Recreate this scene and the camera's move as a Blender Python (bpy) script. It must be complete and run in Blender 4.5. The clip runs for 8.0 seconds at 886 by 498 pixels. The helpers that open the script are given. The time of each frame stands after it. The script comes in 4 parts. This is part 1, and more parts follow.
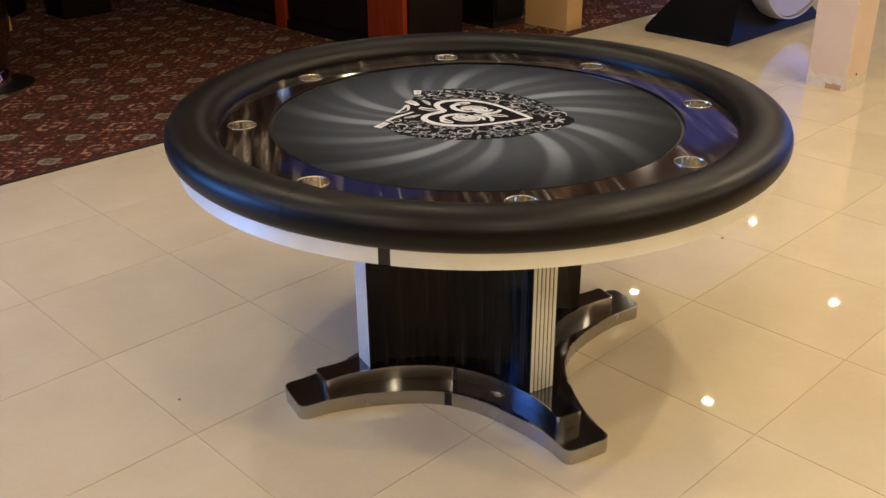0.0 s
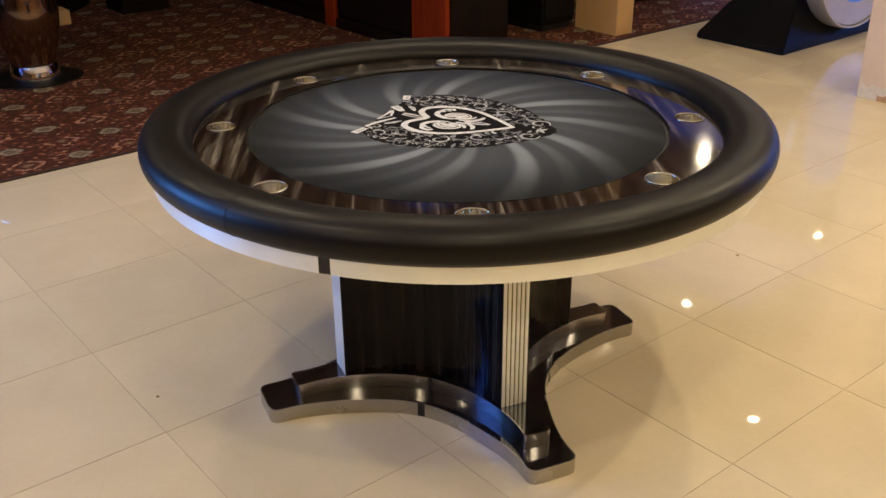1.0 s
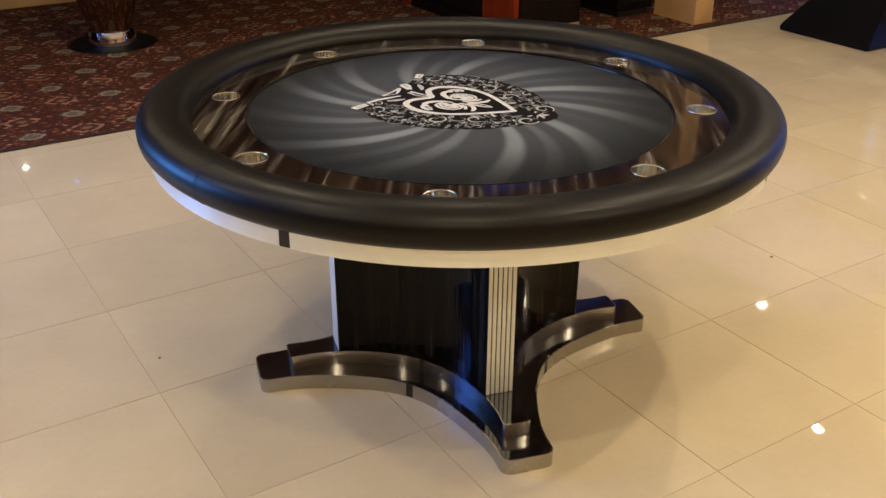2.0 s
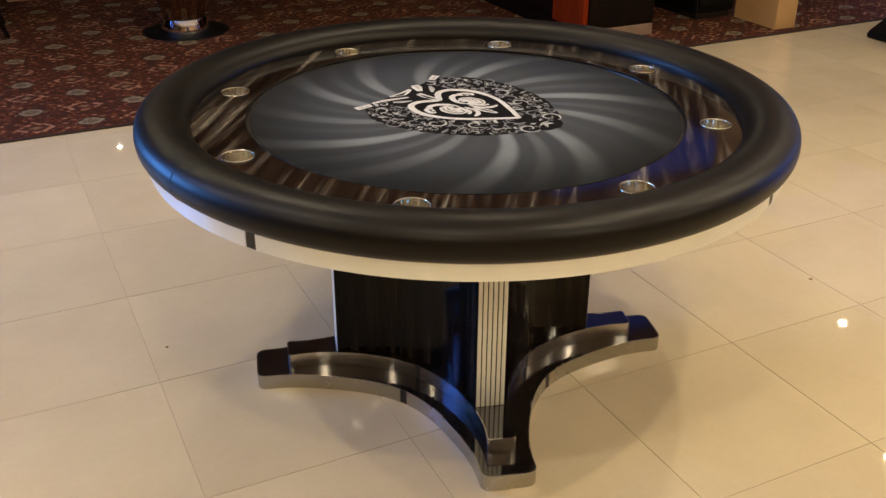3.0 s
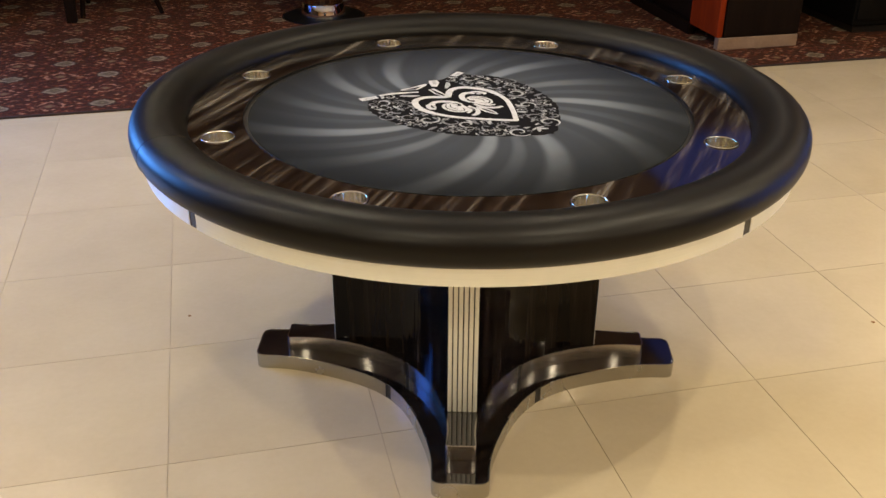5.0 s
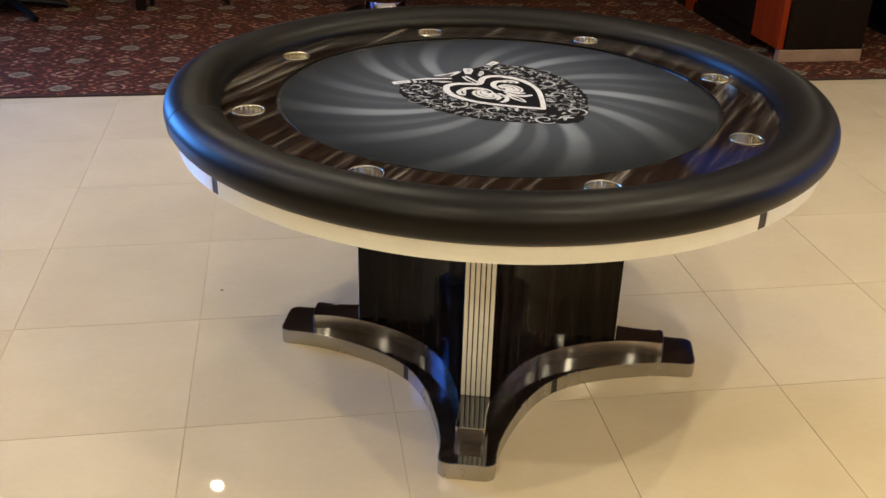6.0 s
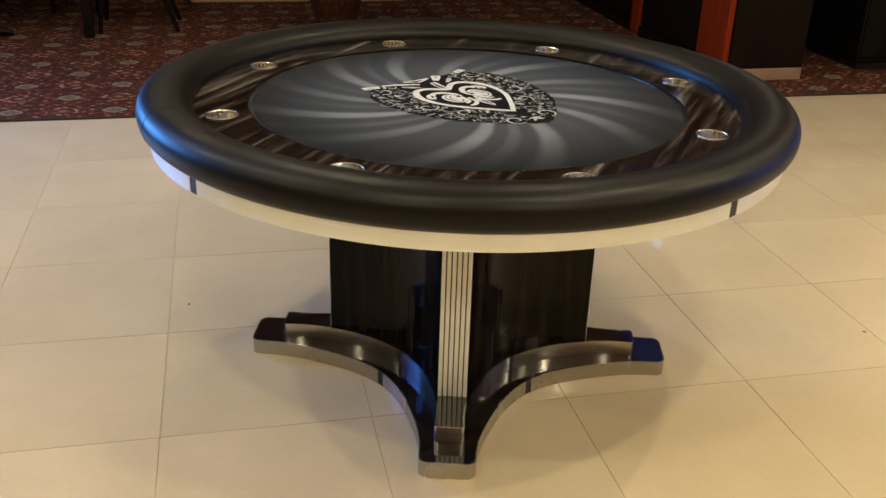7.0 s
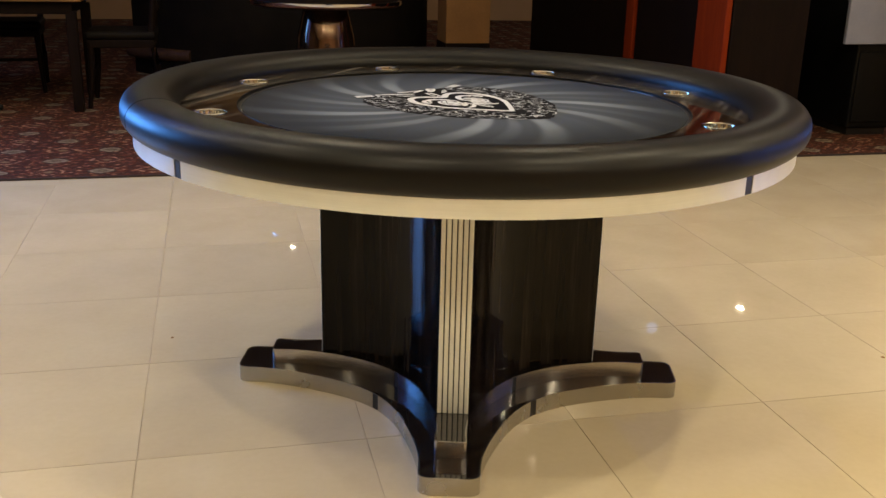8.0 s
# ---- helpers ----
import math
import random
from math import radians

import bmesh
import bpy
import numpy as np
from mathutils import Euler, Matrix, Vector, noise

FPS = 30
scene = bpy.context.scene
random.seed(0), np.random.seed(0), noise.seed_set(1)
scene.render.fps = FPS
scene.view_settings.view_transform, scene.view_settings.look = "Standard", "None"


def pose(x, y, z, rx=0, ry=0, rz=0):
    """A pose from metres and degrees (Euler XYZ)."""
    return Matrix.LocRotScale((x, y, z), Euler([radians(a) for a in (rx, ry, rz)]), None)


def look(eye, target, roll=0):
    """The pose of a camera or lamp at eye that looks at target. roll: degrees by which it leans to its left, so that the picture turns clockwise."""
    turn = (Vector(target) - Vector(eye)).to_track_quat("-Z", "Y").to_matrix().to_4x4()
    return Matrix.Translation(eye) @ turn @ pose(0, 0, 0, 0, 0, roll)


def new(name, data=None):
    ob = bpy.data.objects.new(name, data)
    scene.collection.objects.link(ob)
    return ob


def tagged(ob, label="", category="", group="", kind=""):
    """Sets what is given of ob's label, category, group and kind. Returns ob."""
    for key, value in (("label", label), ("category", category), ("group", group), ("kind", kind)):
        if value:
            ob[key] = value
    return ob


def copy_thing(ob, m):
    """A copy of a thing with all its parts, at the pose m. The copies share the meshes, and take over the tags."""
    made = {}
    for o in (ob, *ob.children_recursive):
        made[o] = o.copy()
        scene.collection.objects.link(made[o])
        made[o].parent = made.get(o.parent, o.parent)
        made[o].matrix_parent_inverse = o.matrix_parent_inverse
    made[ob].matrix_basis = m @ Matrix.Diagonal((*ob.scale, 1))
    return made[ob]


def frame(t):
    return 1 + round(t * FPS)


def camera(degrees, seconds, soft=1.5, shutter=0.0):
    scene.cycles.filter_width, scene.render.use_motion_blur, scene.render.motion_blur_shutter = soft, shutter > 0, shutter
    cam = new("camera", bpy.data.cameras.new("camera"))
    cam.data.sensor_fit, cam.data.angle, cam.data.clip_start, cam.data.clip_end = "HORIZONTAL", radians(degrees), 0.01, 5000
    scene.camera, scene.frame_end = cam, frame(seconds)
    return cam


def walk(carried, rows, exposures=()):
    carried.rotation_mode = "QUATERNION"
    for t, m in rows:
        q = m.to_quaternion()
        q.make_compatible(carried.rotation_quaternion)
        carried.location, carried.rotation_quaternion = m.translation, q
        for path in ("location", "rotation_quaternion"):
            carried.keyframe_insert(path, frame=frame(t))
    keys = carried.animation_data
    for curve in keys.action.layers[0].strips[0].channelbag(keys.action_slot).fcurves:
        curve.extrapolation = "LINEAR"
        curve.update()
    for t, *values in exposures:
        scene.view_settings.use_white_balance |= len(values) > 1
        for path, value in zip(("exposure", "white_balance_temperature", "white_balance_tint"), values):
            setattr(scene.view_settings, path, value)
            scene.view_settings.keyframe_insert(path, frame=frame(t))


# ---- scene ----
cam = camera(49.2, 8.0)
PATH = [
    (0, (-1.721, -1.654, 1.472), (-0.465, -0.356, 0.614), -0.5),
    (0.5, (-1.612, -1.699, 1.472), (-0.403, -0.362, 0.606), -0.6),
    (1, (-1.499, -1.79, 1.475), (-0.362, -0.386, 0.617), -0.5),
    (1.5, (-1.386, -1.894, 1.465), (-0.34, -0.42, 0.609), 0.3),
    (2, (-1.275, -1.926, 1.463), (-0.313, -0.416, 0.573), 0.2),
    (3.5, (-0.911, -2.068, 1.475), (-0.225, -0.416, 0.578), 0.4),
    (4, (-0.789, -2.135, 1.471), (-0.205, -0.443, 0.578), 0.2),
    (5.5, (-0.507, -2.116, 1.457), (-0.16, -0.373, 0.539), 0.9),
    (6, (-0.486, -2.187, 1.425), (-0.193, -0.425, 0.525), 1.6),
    (6.5, (-0.502, -2.237, 1.418), (-0.191, -0.455, 0.564), 2.3),
    (7, (-0.563, -2.226, 1.361), (-0.153, -0.454, 0.529), 1.9),
    (7.5, (-0.569, -2.217, 1.236), (-0.125, -0.41, 0.501), 1.9),
    (8, (-0.57, -2.203, 1.095), (-0.127, -0.354, 0.475), 1.4),
]
walk(cam, [(t, look(eye, target, roll)) for t, eye, target, roll in PATH],
     [(0, 0.03, 6580, 11), (3.5, 0.04, 6560, 11), (4, 0.09, 6450, 10), (5.5, 0.18, 6200, 9), (6, 0.18, 6150, 8), (6.5, 0.05, 6280, 8), (7, 0.06, 6480, 6), (8, 0.10, 6480, 7)])

# ---------------------------------------------------------------- world, lamps
TAU = 2 * math.pi
world = bpy.data.worlds.new("world")
scene.world = world
world.use_nodes = True
world.node_tree.nodes["Background"].inputs["Color"].default_value = (0.02, 0.016, 0.012, 1)
world.node_tree.nodes["Background"].inputs["Strength"].default_value = 1.0

CEIL = 2.8
WARM = (1.0, 0.845, 0.57)
# ceiling downlights: x, y, watts; the last two rows are added fill
DOWNLIGHTS = [
    (4.05, 1.40, 5), (5.12, 2.85, 6), (7.36, 2.90, 9), (6.24, 1.44, 20), (-1.08, 2.85, 11),
    (5.00, 6.80, 14), (0.30, 9.75, 5),
    (1.30, -0.45, 14), (0.55, -1.30, 15), (-0.40, 1.50, 13), (-1.75, 0.00, 13), (0.90, 1.30, 9), (-0.90, -1.50, 13),
    # unseen lamps, added to brighten the floor at the sides and in front
    (-2.90, 1.30, 19), (-3.40, -1.00, 22), (2.80, -1.00, 31), (2.70, 0.50, 5), (-2.00, -3.00, 30), (0.60, -3.40, 32),
    (3.20, -3.40, 36), (5.20, -1.00, 30),
]
for lx, ly, watts in DOWNLIGHTS:
    lamp = bpy.data.lights.new("downlight_lamp", "AREA")
    lamp.shape, lamp.size, lamp.energy, lamp.color = "DISK", 0.068 if ly < 8 else 0.05, watts, WARM
    new("downlight_lamp", lamp).matrix_world = pose(lx, ly, CEIL - 0.012)

# blue light of the large screen at the back
BLUE = (0.10, 0.35, 1.0)
lamp = bpy.data.lights.new("blue_panel_lamp", "AREA")
lamp.shape, lamp.size, lamp.size_y, lamp.energy, lamp.color, lamp.spread = "RECTANGLE", 2.2, 1.5, 62, BLUE, radians(90)
new("blue_panel_lamp", lamp).matrix_world = pose(-4.15, 3.55, 1.40, 90, 0, -134)
# blue lamp let into the ceiling beside it
BLUE_SPOT = (-3.0, 2.65)
lamp = bpy.data.lights.new("blue_ceiling_lamp", "AREA")
lamp.shape, lamp.size, lamp.size_y, lamp.energy, lamp.color = "RECTANGLE", 0.5, 1.4, 25, (0.06, 0.20, 1.0)
new("blue_ceiling_lamp", lamp).matrix_world = pose(*BLUE_SPOT, CEIL - 0.03)


# ---------------------------------------------------------------- materials
def nodes_of(name, rough=0.5, metal=0.0):
    m = bpy.data.materials.new(name)
    m.use_nodes = True
    nt = m.node_tree
    b = nt.nodes["Principled BSDF"]
    b.inputs["Roughness"].default_value = rough
    b.inputs["Metallic"].default_value = metal
    return m, nt, b


def calc(nt, op, a, b=None, c=None, clamp=False):
    n = nt.nodes.new("ShaderNodeMath")
    n.operation, n.use_clamp = op, clamp
    for i, v in enumerate((a, b, c)):
        if v is None:
            continue
        if isinstance(v, (int, float)):
            n.inputs[i].default_value = v
        else:
            nt.links.new(v, n.inputs[i])
    return n.outputs[0]


def ramp(nt, fac, stops, smooth=False):
    n = nt.nodes.new("ShaderNodeValToRGB")
    if smooth:
        n.color_ramp.interpolation = "EASE"
    el = n.color_ramp.elements
    while len(el) < len(stops):
        el.new(0.5)
    for e, (p, col) in zip(el, stops):
        e.position, e.color = p, (*col, 1) if len(col) == 3 else col
    nt.links.new(fac, n.inputs[0])
    return n.outputs["Color"]


def mix(nt, fac, a, b, kind="MIX"):
    n = nt.nodes.new("ShaderNodeMix")
    n.data_type, n.blend_type = "RGBA", kind
    for sock, v in ((n.inputs[0], fac), (n.inputs[6], a), (n.inputs[7], b)):
        if isinstance(v, (int, float)):
            sock.default_value = v
        elif isinstance(v, tuple):
            sock.default_value = (*v, 1)
        else:
            nt.links.new(v, sock)
    return n.outputs[2]


def coords(nt, scale=(1, 1, 1), turn=0.0, shift=(0, 0, 0)):
    tc = nt.nodes.new("ShaderNodeTexCoord")
    mp = nt.nodes.new("ShaderNodeMapping")
    mp.inputs["Scale"].default_value = scale
    mp.inputs["Rotation"].default_value = (0, 0, radians(turn))
    mp.inputs["Location"].default_value = shift
    nt.links.new(tc.outputs["Object"], mp.inputs["Vector"])
    return mp.outputs["Vector"]


def noise_of(nt, vec, scale, detail=3.0, rough=0.55):
    n = nt.nodes.new("ShaderNodeTexNoise")
    n.inputs["Scale"].default_value, n.inputs["Detail"].default_value, n.inputs["Roughness"].default_value = scale, detail, rough
    nt.links.new(vec, n.inputs["Vector"])
    return n.outputs["Fac"]


def bump(nt, b, height, strength, distance):
    n = nt.nodes.new("ShaderNodeBump")
    n.inputs["Strength"].default_value, n.inputs["Distance"].default_value = strength, distance
    nt.links.new(height, n.inputs["Height"])
    nt.links.new(n.outputs["Normal"], b.inputs["Normal"])


def surface(name, low, high, rough=(0.4, 0.5), metal=0.0, gloss=0.5, scale=6.0, grain=80.0, relief=0.1, depth=0.001, stretch=(1, 1, 1)):
    """Two scales of variation: broad tone from low to high, fine grain in the relief and the gloss."""
    m, nt, b = nodes_of(name, rough[0], metal)
    vec = coords(nt, stretch)
    broad = noise_of(nt, vec, scale, 4.0)
    fine = noise_of(nt, vec, grain, 3.0)
    both = calc(nt, "ADD", calc(nt, "MULTIPLY", broad, 0.7), calc(nt, "MULTIPLY", fine, 0.3))
    nt.links.new(ramp(nt, both, [(0.3, low), (0.7, high)]), b.inputs["Base Color"])
    nt.links.new(calc(nt, "MULTIPLY_ADD", both, rough[1] - rough[0], rough[0]), b.inputs["Roughness"])
    b.inputs["Specular IOR Level"].default_value = gloss
    if relief:
        bump(nt, b, fine, relief, depth)
    return m


def ebony(name, turn, flat, ior=2.2, pale=1.0):
    """Glossy black-brown laminate with pale streaks along its grain; flat: the grain lies in the plane, else it stands upright."""
    m, nt, b = nodes_of(name, 0.07)
    stretch = (1.5, 26, 1) if flat else (22, 22, 0.9)
    vec = coords(nt, stretch, turn)
    if flat:
        tc = nt.nodes.new("ShaderNodeTexCoord")
        spin = nt.nodes.new("ShaderNodeVectorRotate")
        spin.rotation_type = "Z_AXIS"
        spin.inputs["Angle"].default_value = -radians(turn)
        nt.links.new(tc.outputs["Object"], spin.inputs["Vector"])
        mul = nt.nodes.new("ShaderNodeVectorMath")
        mul.operation = "MULTIPLY"
        mul.inputs[1].default_value = stretch
        nt.links.new(spin.outputs["Vector"], mul.inputs[0])
        vec = mul.outputs["Vector"]
    streak = noise_of(nt, vec, 1.3, 5.0, 0.6)
    fine = noise_of(nt, vec, 5.0, 3.0, 0.6)
    both = calc(nt, "ADD", calc(nt, "MULTIPLY", streak, 0.78), calc(nt, "MULTIPLY", fine, 0.22))
    col = ramp(nt, both, [(0.40, (0.005, 0.0035, 0.003)), (0.52, (0.016, 0.011, 0.009)), (0.58, (0.050 * pale, 0.041 * pale, 0.034 * pale)), (0.67, (0.19 * pale, 0.168 * pale, 0.148 * pale))] if flat else [(0.42, (0.003, 0.002, 0.0017)), (0.56, (0.011, 0.008, 0.006)), (0.70, (0.050, 0.038, 0.031))])
    nt.links.new(col, b.inputs["Base Color"])
    nt.links.new(calc(nt, "MULTIPLY_ADD", fine, 0.05, 0.04 if flat else 0.02), b.inputs["Roughness"])
    b.inputs["Specular IOR Level"].default_value = 0.5 if flat else 0.16
    b.inputs["IOR"].default_value = ior if flat else 1.5
    if flat:
        bump(nt, b, fine, 0.03, 0.0005)
    else:
        ripple = noise_of(nt, coords(nt, (70, 70, 1.3)), 1.0, 3.0)
        bump(nt, b, ripple, 0.35, 0.0022)
    return m


def felt_print():
    """Printed cloth: grey rays that sweep round from the middle on a near-black ground."""
    m, nt, b = nodes_of("felt_print", 0.95)
    tc = nt.nodes.new("ShaderNodeTexCoord")
    sep = nt.nodes.new("ShaderNodeSeparateXYZ")
    nt.links.new(tc.outputs["Object"], sep.inputs[0])
    x, y = sep.outputs[0], sep.outputs[1]
    r = calc(nt, "SQRT", calc(nt, "ADD", calc(nt, "MULTIPLY", x, x), calc(nt, "MULTIPLY", y, y)))
    a = calc(nt, "ADD", calc(nt, "ARCTAN2", y, x), calc(nt, "MULTIPLY", r, RAY_TWIST))
    a = calc(nt, "SUBTRACT", a, calc(nt, "MULTIPLY", calc(nt, "COSINE", calc(nt, "SUBTRACT", a, radians(75))), radians(3.2)))
    turn = calc(nt, "COSINE", calc(nt, "MULTIPLY_ADD", a, 12.0, radians(120)))

    def edge(lo, hi):
        n = nt.nodes.new("ShaderNodeMapRange")
        n.interpolation_type = "SMOOTHSTEP"
        n.inputs[1].default_value, n.inputs[2].default_value = lo, hi
        nt.links.new(turn, n.inputs[0])
        return n.outputs[0]

    wave = edge(0.25, 1.0)
    between = edge(-0.65, -1.0)
    slow = calc(nt, "MULTIPLY_ADD", calc(nt, "SINE", calc(nt, "MULTIPLY_ADD", a, 5.0, 0.4)), 0.20, 0.68)
    slow2 = calc(nt, "MULTIPLY_ADD", calc(nt, "SINE", calc(nt, "MULTIPLY_ADD", a, 7.0, 2.2)), 0.16, 0.17)
    ray = calc(nt, "ADD", calc(nt, "MULTIPLY", wave, slow), calc(nt, "MULTIPLY", between, slow2))
    # ground and rays both darken from the crest out to the rim
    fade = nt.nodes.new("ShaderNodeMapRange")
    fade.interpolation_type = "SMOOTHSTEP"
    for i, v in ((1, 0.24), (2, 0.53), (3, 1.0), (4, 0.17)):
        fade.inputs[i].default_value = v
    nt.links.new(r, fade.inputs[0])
    weave = noise_of(nt, coords(nt), 900.0, 2.0)
    cloud = noise_of(nt, coords(nt), 9.0, 3.0)
    ray = calc(nt, "MULTIPLY", ray, calc(nt, "MULTIPLY_ADD", cloud, 0.5, 0.75), clamp=True)
    tail = nt.nodes.new("ShaderNodeMapRange")
    tail.interpolation_type = "SMOOTHSTEP"
    for i, v in ((1, 0.26), (2, 0.52), (3, 1.0), (4, 0.55)):
        tail.inputs[i].default_value = v
    nt.links.new(r, tail.inputs[0])
    ray = calc(nt, "MULTIPLY", ray, tail.outputs[0])
    col = ramp(nt, ray, [(0.0, (0.046, 0.0525, 0.064)), (0.25, (0.071, 0.080, 0.096)), (0.85, (0.182, 0.205, 0.240))])
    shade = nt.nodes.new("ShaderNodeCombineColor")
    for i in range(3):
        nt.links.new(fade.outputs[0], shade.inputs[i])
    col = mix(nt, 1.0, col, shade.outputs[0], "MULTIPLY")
    nt.links.new(mix(nt, 0.04, col, ramp(nt, weave, [(0.3, (0.0, 0.0, 0.0)), (0.7, (0.12, 0.12, 0.12))])), b.inputs["Base Color"])
    b.inputs["Specular IOR Level"].default_value = 0.06
    b.inputs["Sheen Weight"].default_value, b.inputs["Sheen Roughness"].default_value = 0.07, 0.35
    bump(nt, b, weave, 0.15, 0.0004)
    return m


def carpet_weave():
    """Red-brown patterned carpet: rows of pale medallions in quincunx, red and ochre sprigs between them."""
    m, nt, b = nodes_of("carpet_weave", 0.95)
    tc = nt.nodes.new("ShaderNodeTexCoord")
    sep = nt.nodes.new("ShaderNodeSeparateXYZ")
    nt.links.new(tc.outputs["Object"], sep.inputs[0])
    wob = noise_of(nt, tc.outputs["Object"], 60.0, 2.0)
    wob = calc(nt, "MULTIPLY_ADD", wob, 0.10, -0.05)

    def cell(v, off):
        f = calc(nt, "FRACT", calc(nt, "ADD", calc(nt, "DIVIDE", calc(nt, "SUBTRACT", v, off), 0.464), 100.5))
        return calc(nt, "ABSOLUTE", calc(nt, "SUBTRACT", f, 0.5))

    def medallion(dx, dy, power):
        u, v = calc(nt, "MULTIPLY", cell(sep.outputs[0], -0.87 + dx), 0.85), cell(sep.outputs[1], 2.665 + dy)
        d = calc(nt, "POWER", calc(nt, "ADD", calc(nt, "POWER", u, power), calc(nt, "POWER", v, power)), 1 / power)
        return calc(nt, "ADD", d, wob)

    d1 = calc(nt, "MINIMUM", medallion(0, 0, 1.4), medallion(0.232, 0.232, 1.4))
    d2 = calc(nt, "MINIMUM", medallion(0.232, 0, 1.2), medallion(0, 0.232, 1.2))
    med = ramp(nt, d1, [(0.0, (0.24, 0.18, 0.11)), (0.035, (0.13, 0.095, 0.06)), (0.06, (0.17, 0.125, 0.08)), (0.088, (0.36, 0.29, 0.19)), (0.110, (0.06, 0.038, 0.025)), (0.13, (0.03, 0.015, 0.01))])
    inside = ramp(nt, d1, [(0.110, (1, 1, 1)), (0.135, (0, 0, 0))])
    sprig_n = noise_of(nt, tc.outputs["Object"], 38.0, 3.0, 0.6)
    sprig = ramp(nt, sprig_n, [(0.46, (0.060, 0.016, 0.008)), (0.54, (0.125, 0.030, 0.012)), (0.61, (0.19, 0.050, 0.020)), (0.67, (0.30, 0.14, 0.065))])
    ground_n = noise_of(nt, tc.outputs["Object"], 20.0, 3.0)
    ground = mix(nt, ramp(nt, ground_n, [(0.40, (0, 0, 0)), (0.58, (1, 1, 1))]), (0.060, 0.019, 0.008), sprig)
    small = ramp(nt, d2, [(0.03, (0.22, 0.15, 0.075)), (0.055, (0.13, 0.035, 0.02)), (0.085, (0.05, 0.016, 0.010)), (0.12, (0.04, 0.015, 0.01))])
    in2 = ramp(nt, d2, [(0.07, (1, 1, 1)), (0.11, (0, 0, 0))])
    # rows of small pale dashes, lying and standing by turns
    step = 0.464 / 7

    def dash(dx, dy, lu, lv):
        f = []
        for v, off, half in ((sep.outputs[0], dx, lu), (sep.outputs[1], dy, lv)):
            g = calc(nt, "FRACT", calc(nt, "ADD", calc(nt, "DIVIDE", calc(nt, "SUBTRACT", v, off), step), 100.5))
            f.append(calc(nt, "DIVIDE", calc(nt, "ABSOLUTE", calc(nt, "SUBTRACT", g, 0.5)), half))
        return calc(nt, "ADD", f[0], f[1])

    d3 = calc(nt, "MINIMUM", dash(0.02, 0.03, 0.32, 0.13), dash(0.02 + step / 2, 0.03 + step / 2, 0.27, 0.15))
    d3 = calc(nt, "ADD", d3, calc(nt, "MULTIPLY", wob, 9.0))
    pick = noise_of(nt, tc.outputs["Object"], 17.0, 2.0)
    on = calc(nt, "MULTIPLY", ramp(nt, d3, [(0.75, (1, 1, 1)), (1.0, (0, 0, 0))]), ramp(nt, pick, [(0.52, (0, 0, 0)), (0.57, (1, 1, 1))]))
    ground = mix(nt, on, ground, ramp(nt, sprig_n, [(0.42, (0.34, 0.13, 0.065)), (0.56, (0.48, 0.27, 0.15))]))
    col = mix(nt, in2, ground, small)
    # broken rings of pale curls between the medallions
    ring = calc(nt, "ABSOLUTE", calc(nt, "SUBTRACT", d2, 0.135))
    curls = calc(nt, "MULTIPLY", ramp(nt, ring, [(0.012, (1, 1, 1)), (0.022, (0, 0, 0))]), ramp(nt, noise_of(nt, tc.outputs["Object"], 24.0, 1.0), [(0.45, (0, 0, 0)), (0.52, (1, 1, 1))]))
    col = mix(nt, curls, col, (0.44, 0.22, 0.13))
    col = mix(nt, inside, col, med)
    pile = noise_of(nt, tc.outputs["Object"], 420.0, 2.0)
    col = mix(nt, 0.5, col, ramp(nt, pile, [(0.3, (0.25, 0.25, 0.25)), (0.7, (1, 1, 1))]), "MULTIPLY")
    nt.links.new(col, b.inputs["Base Color"])
    b.inputs["Specular IOR Level"].default_value = 0.1
    b.inputs["Sheen Weight"].default_value, b.inputs["Sheen Roughness"].default_value = 0.02, 0.4
    bump(nt, b, pile, 0.6, 0.003)
    return m


def polished_tile():
    m, nt, b = nodes_of("polished_tile", 0.06)
    info = nt.nodes.new("ShaderNodeObjectInfo")
    vec = coords(nt)
    shifted = nt.nodes.new("ShaderNodeVectorMath")
    shifted.operation = "MULTIPLY_ADD"
    nt.links.new(info.outputs["Random"], shifted.inputs[0])
    shifted.inputs[1].default_value = (37, 53, 11)
    nt.links.new(vec, shifted.inputs[2])
    broad = noise_of(nt, shifted.outputs[0], 3.0, 5.0, 0.6)
    fine = noise_of(nt, shifted.outputs[0], 60.0, 3.0)
    both = calc(nt, "ADD", calc(nt, "MULTIPLY", broad, 0.8), calc(nt, "MULTIPLY", fine, 0.2))
    col = ramp(nt, both, [(0.3, TILE_LOW), (0.7, TILE_HIGH)])
    tone = calc(nt, "MULTIPLY_ADD", info.outputs["Random"], 0.05, 0.95)
    comb = nt.nodes.new("ShaderNodeCombineColor")
    for i in range(3):
        nt.links.new(tone, comb.inputs[i])
    nt.links.new(mix(nt, 1.0, col, comb.outputs[0], "MULTIPLY"), b.inputs["Base Color"])
    nt.links.new(calc(nt, "MULTIPLY_ADD", both, 0.03, 0.004), b.inputs["Roughness"])
    b.inputs["Specular IOR Level"].default_value = 0.42
    bump(nt, b, noise_of(nt, shifted.outputs[0], 7.0, 2.0), 0.02, 0.002)
    return m


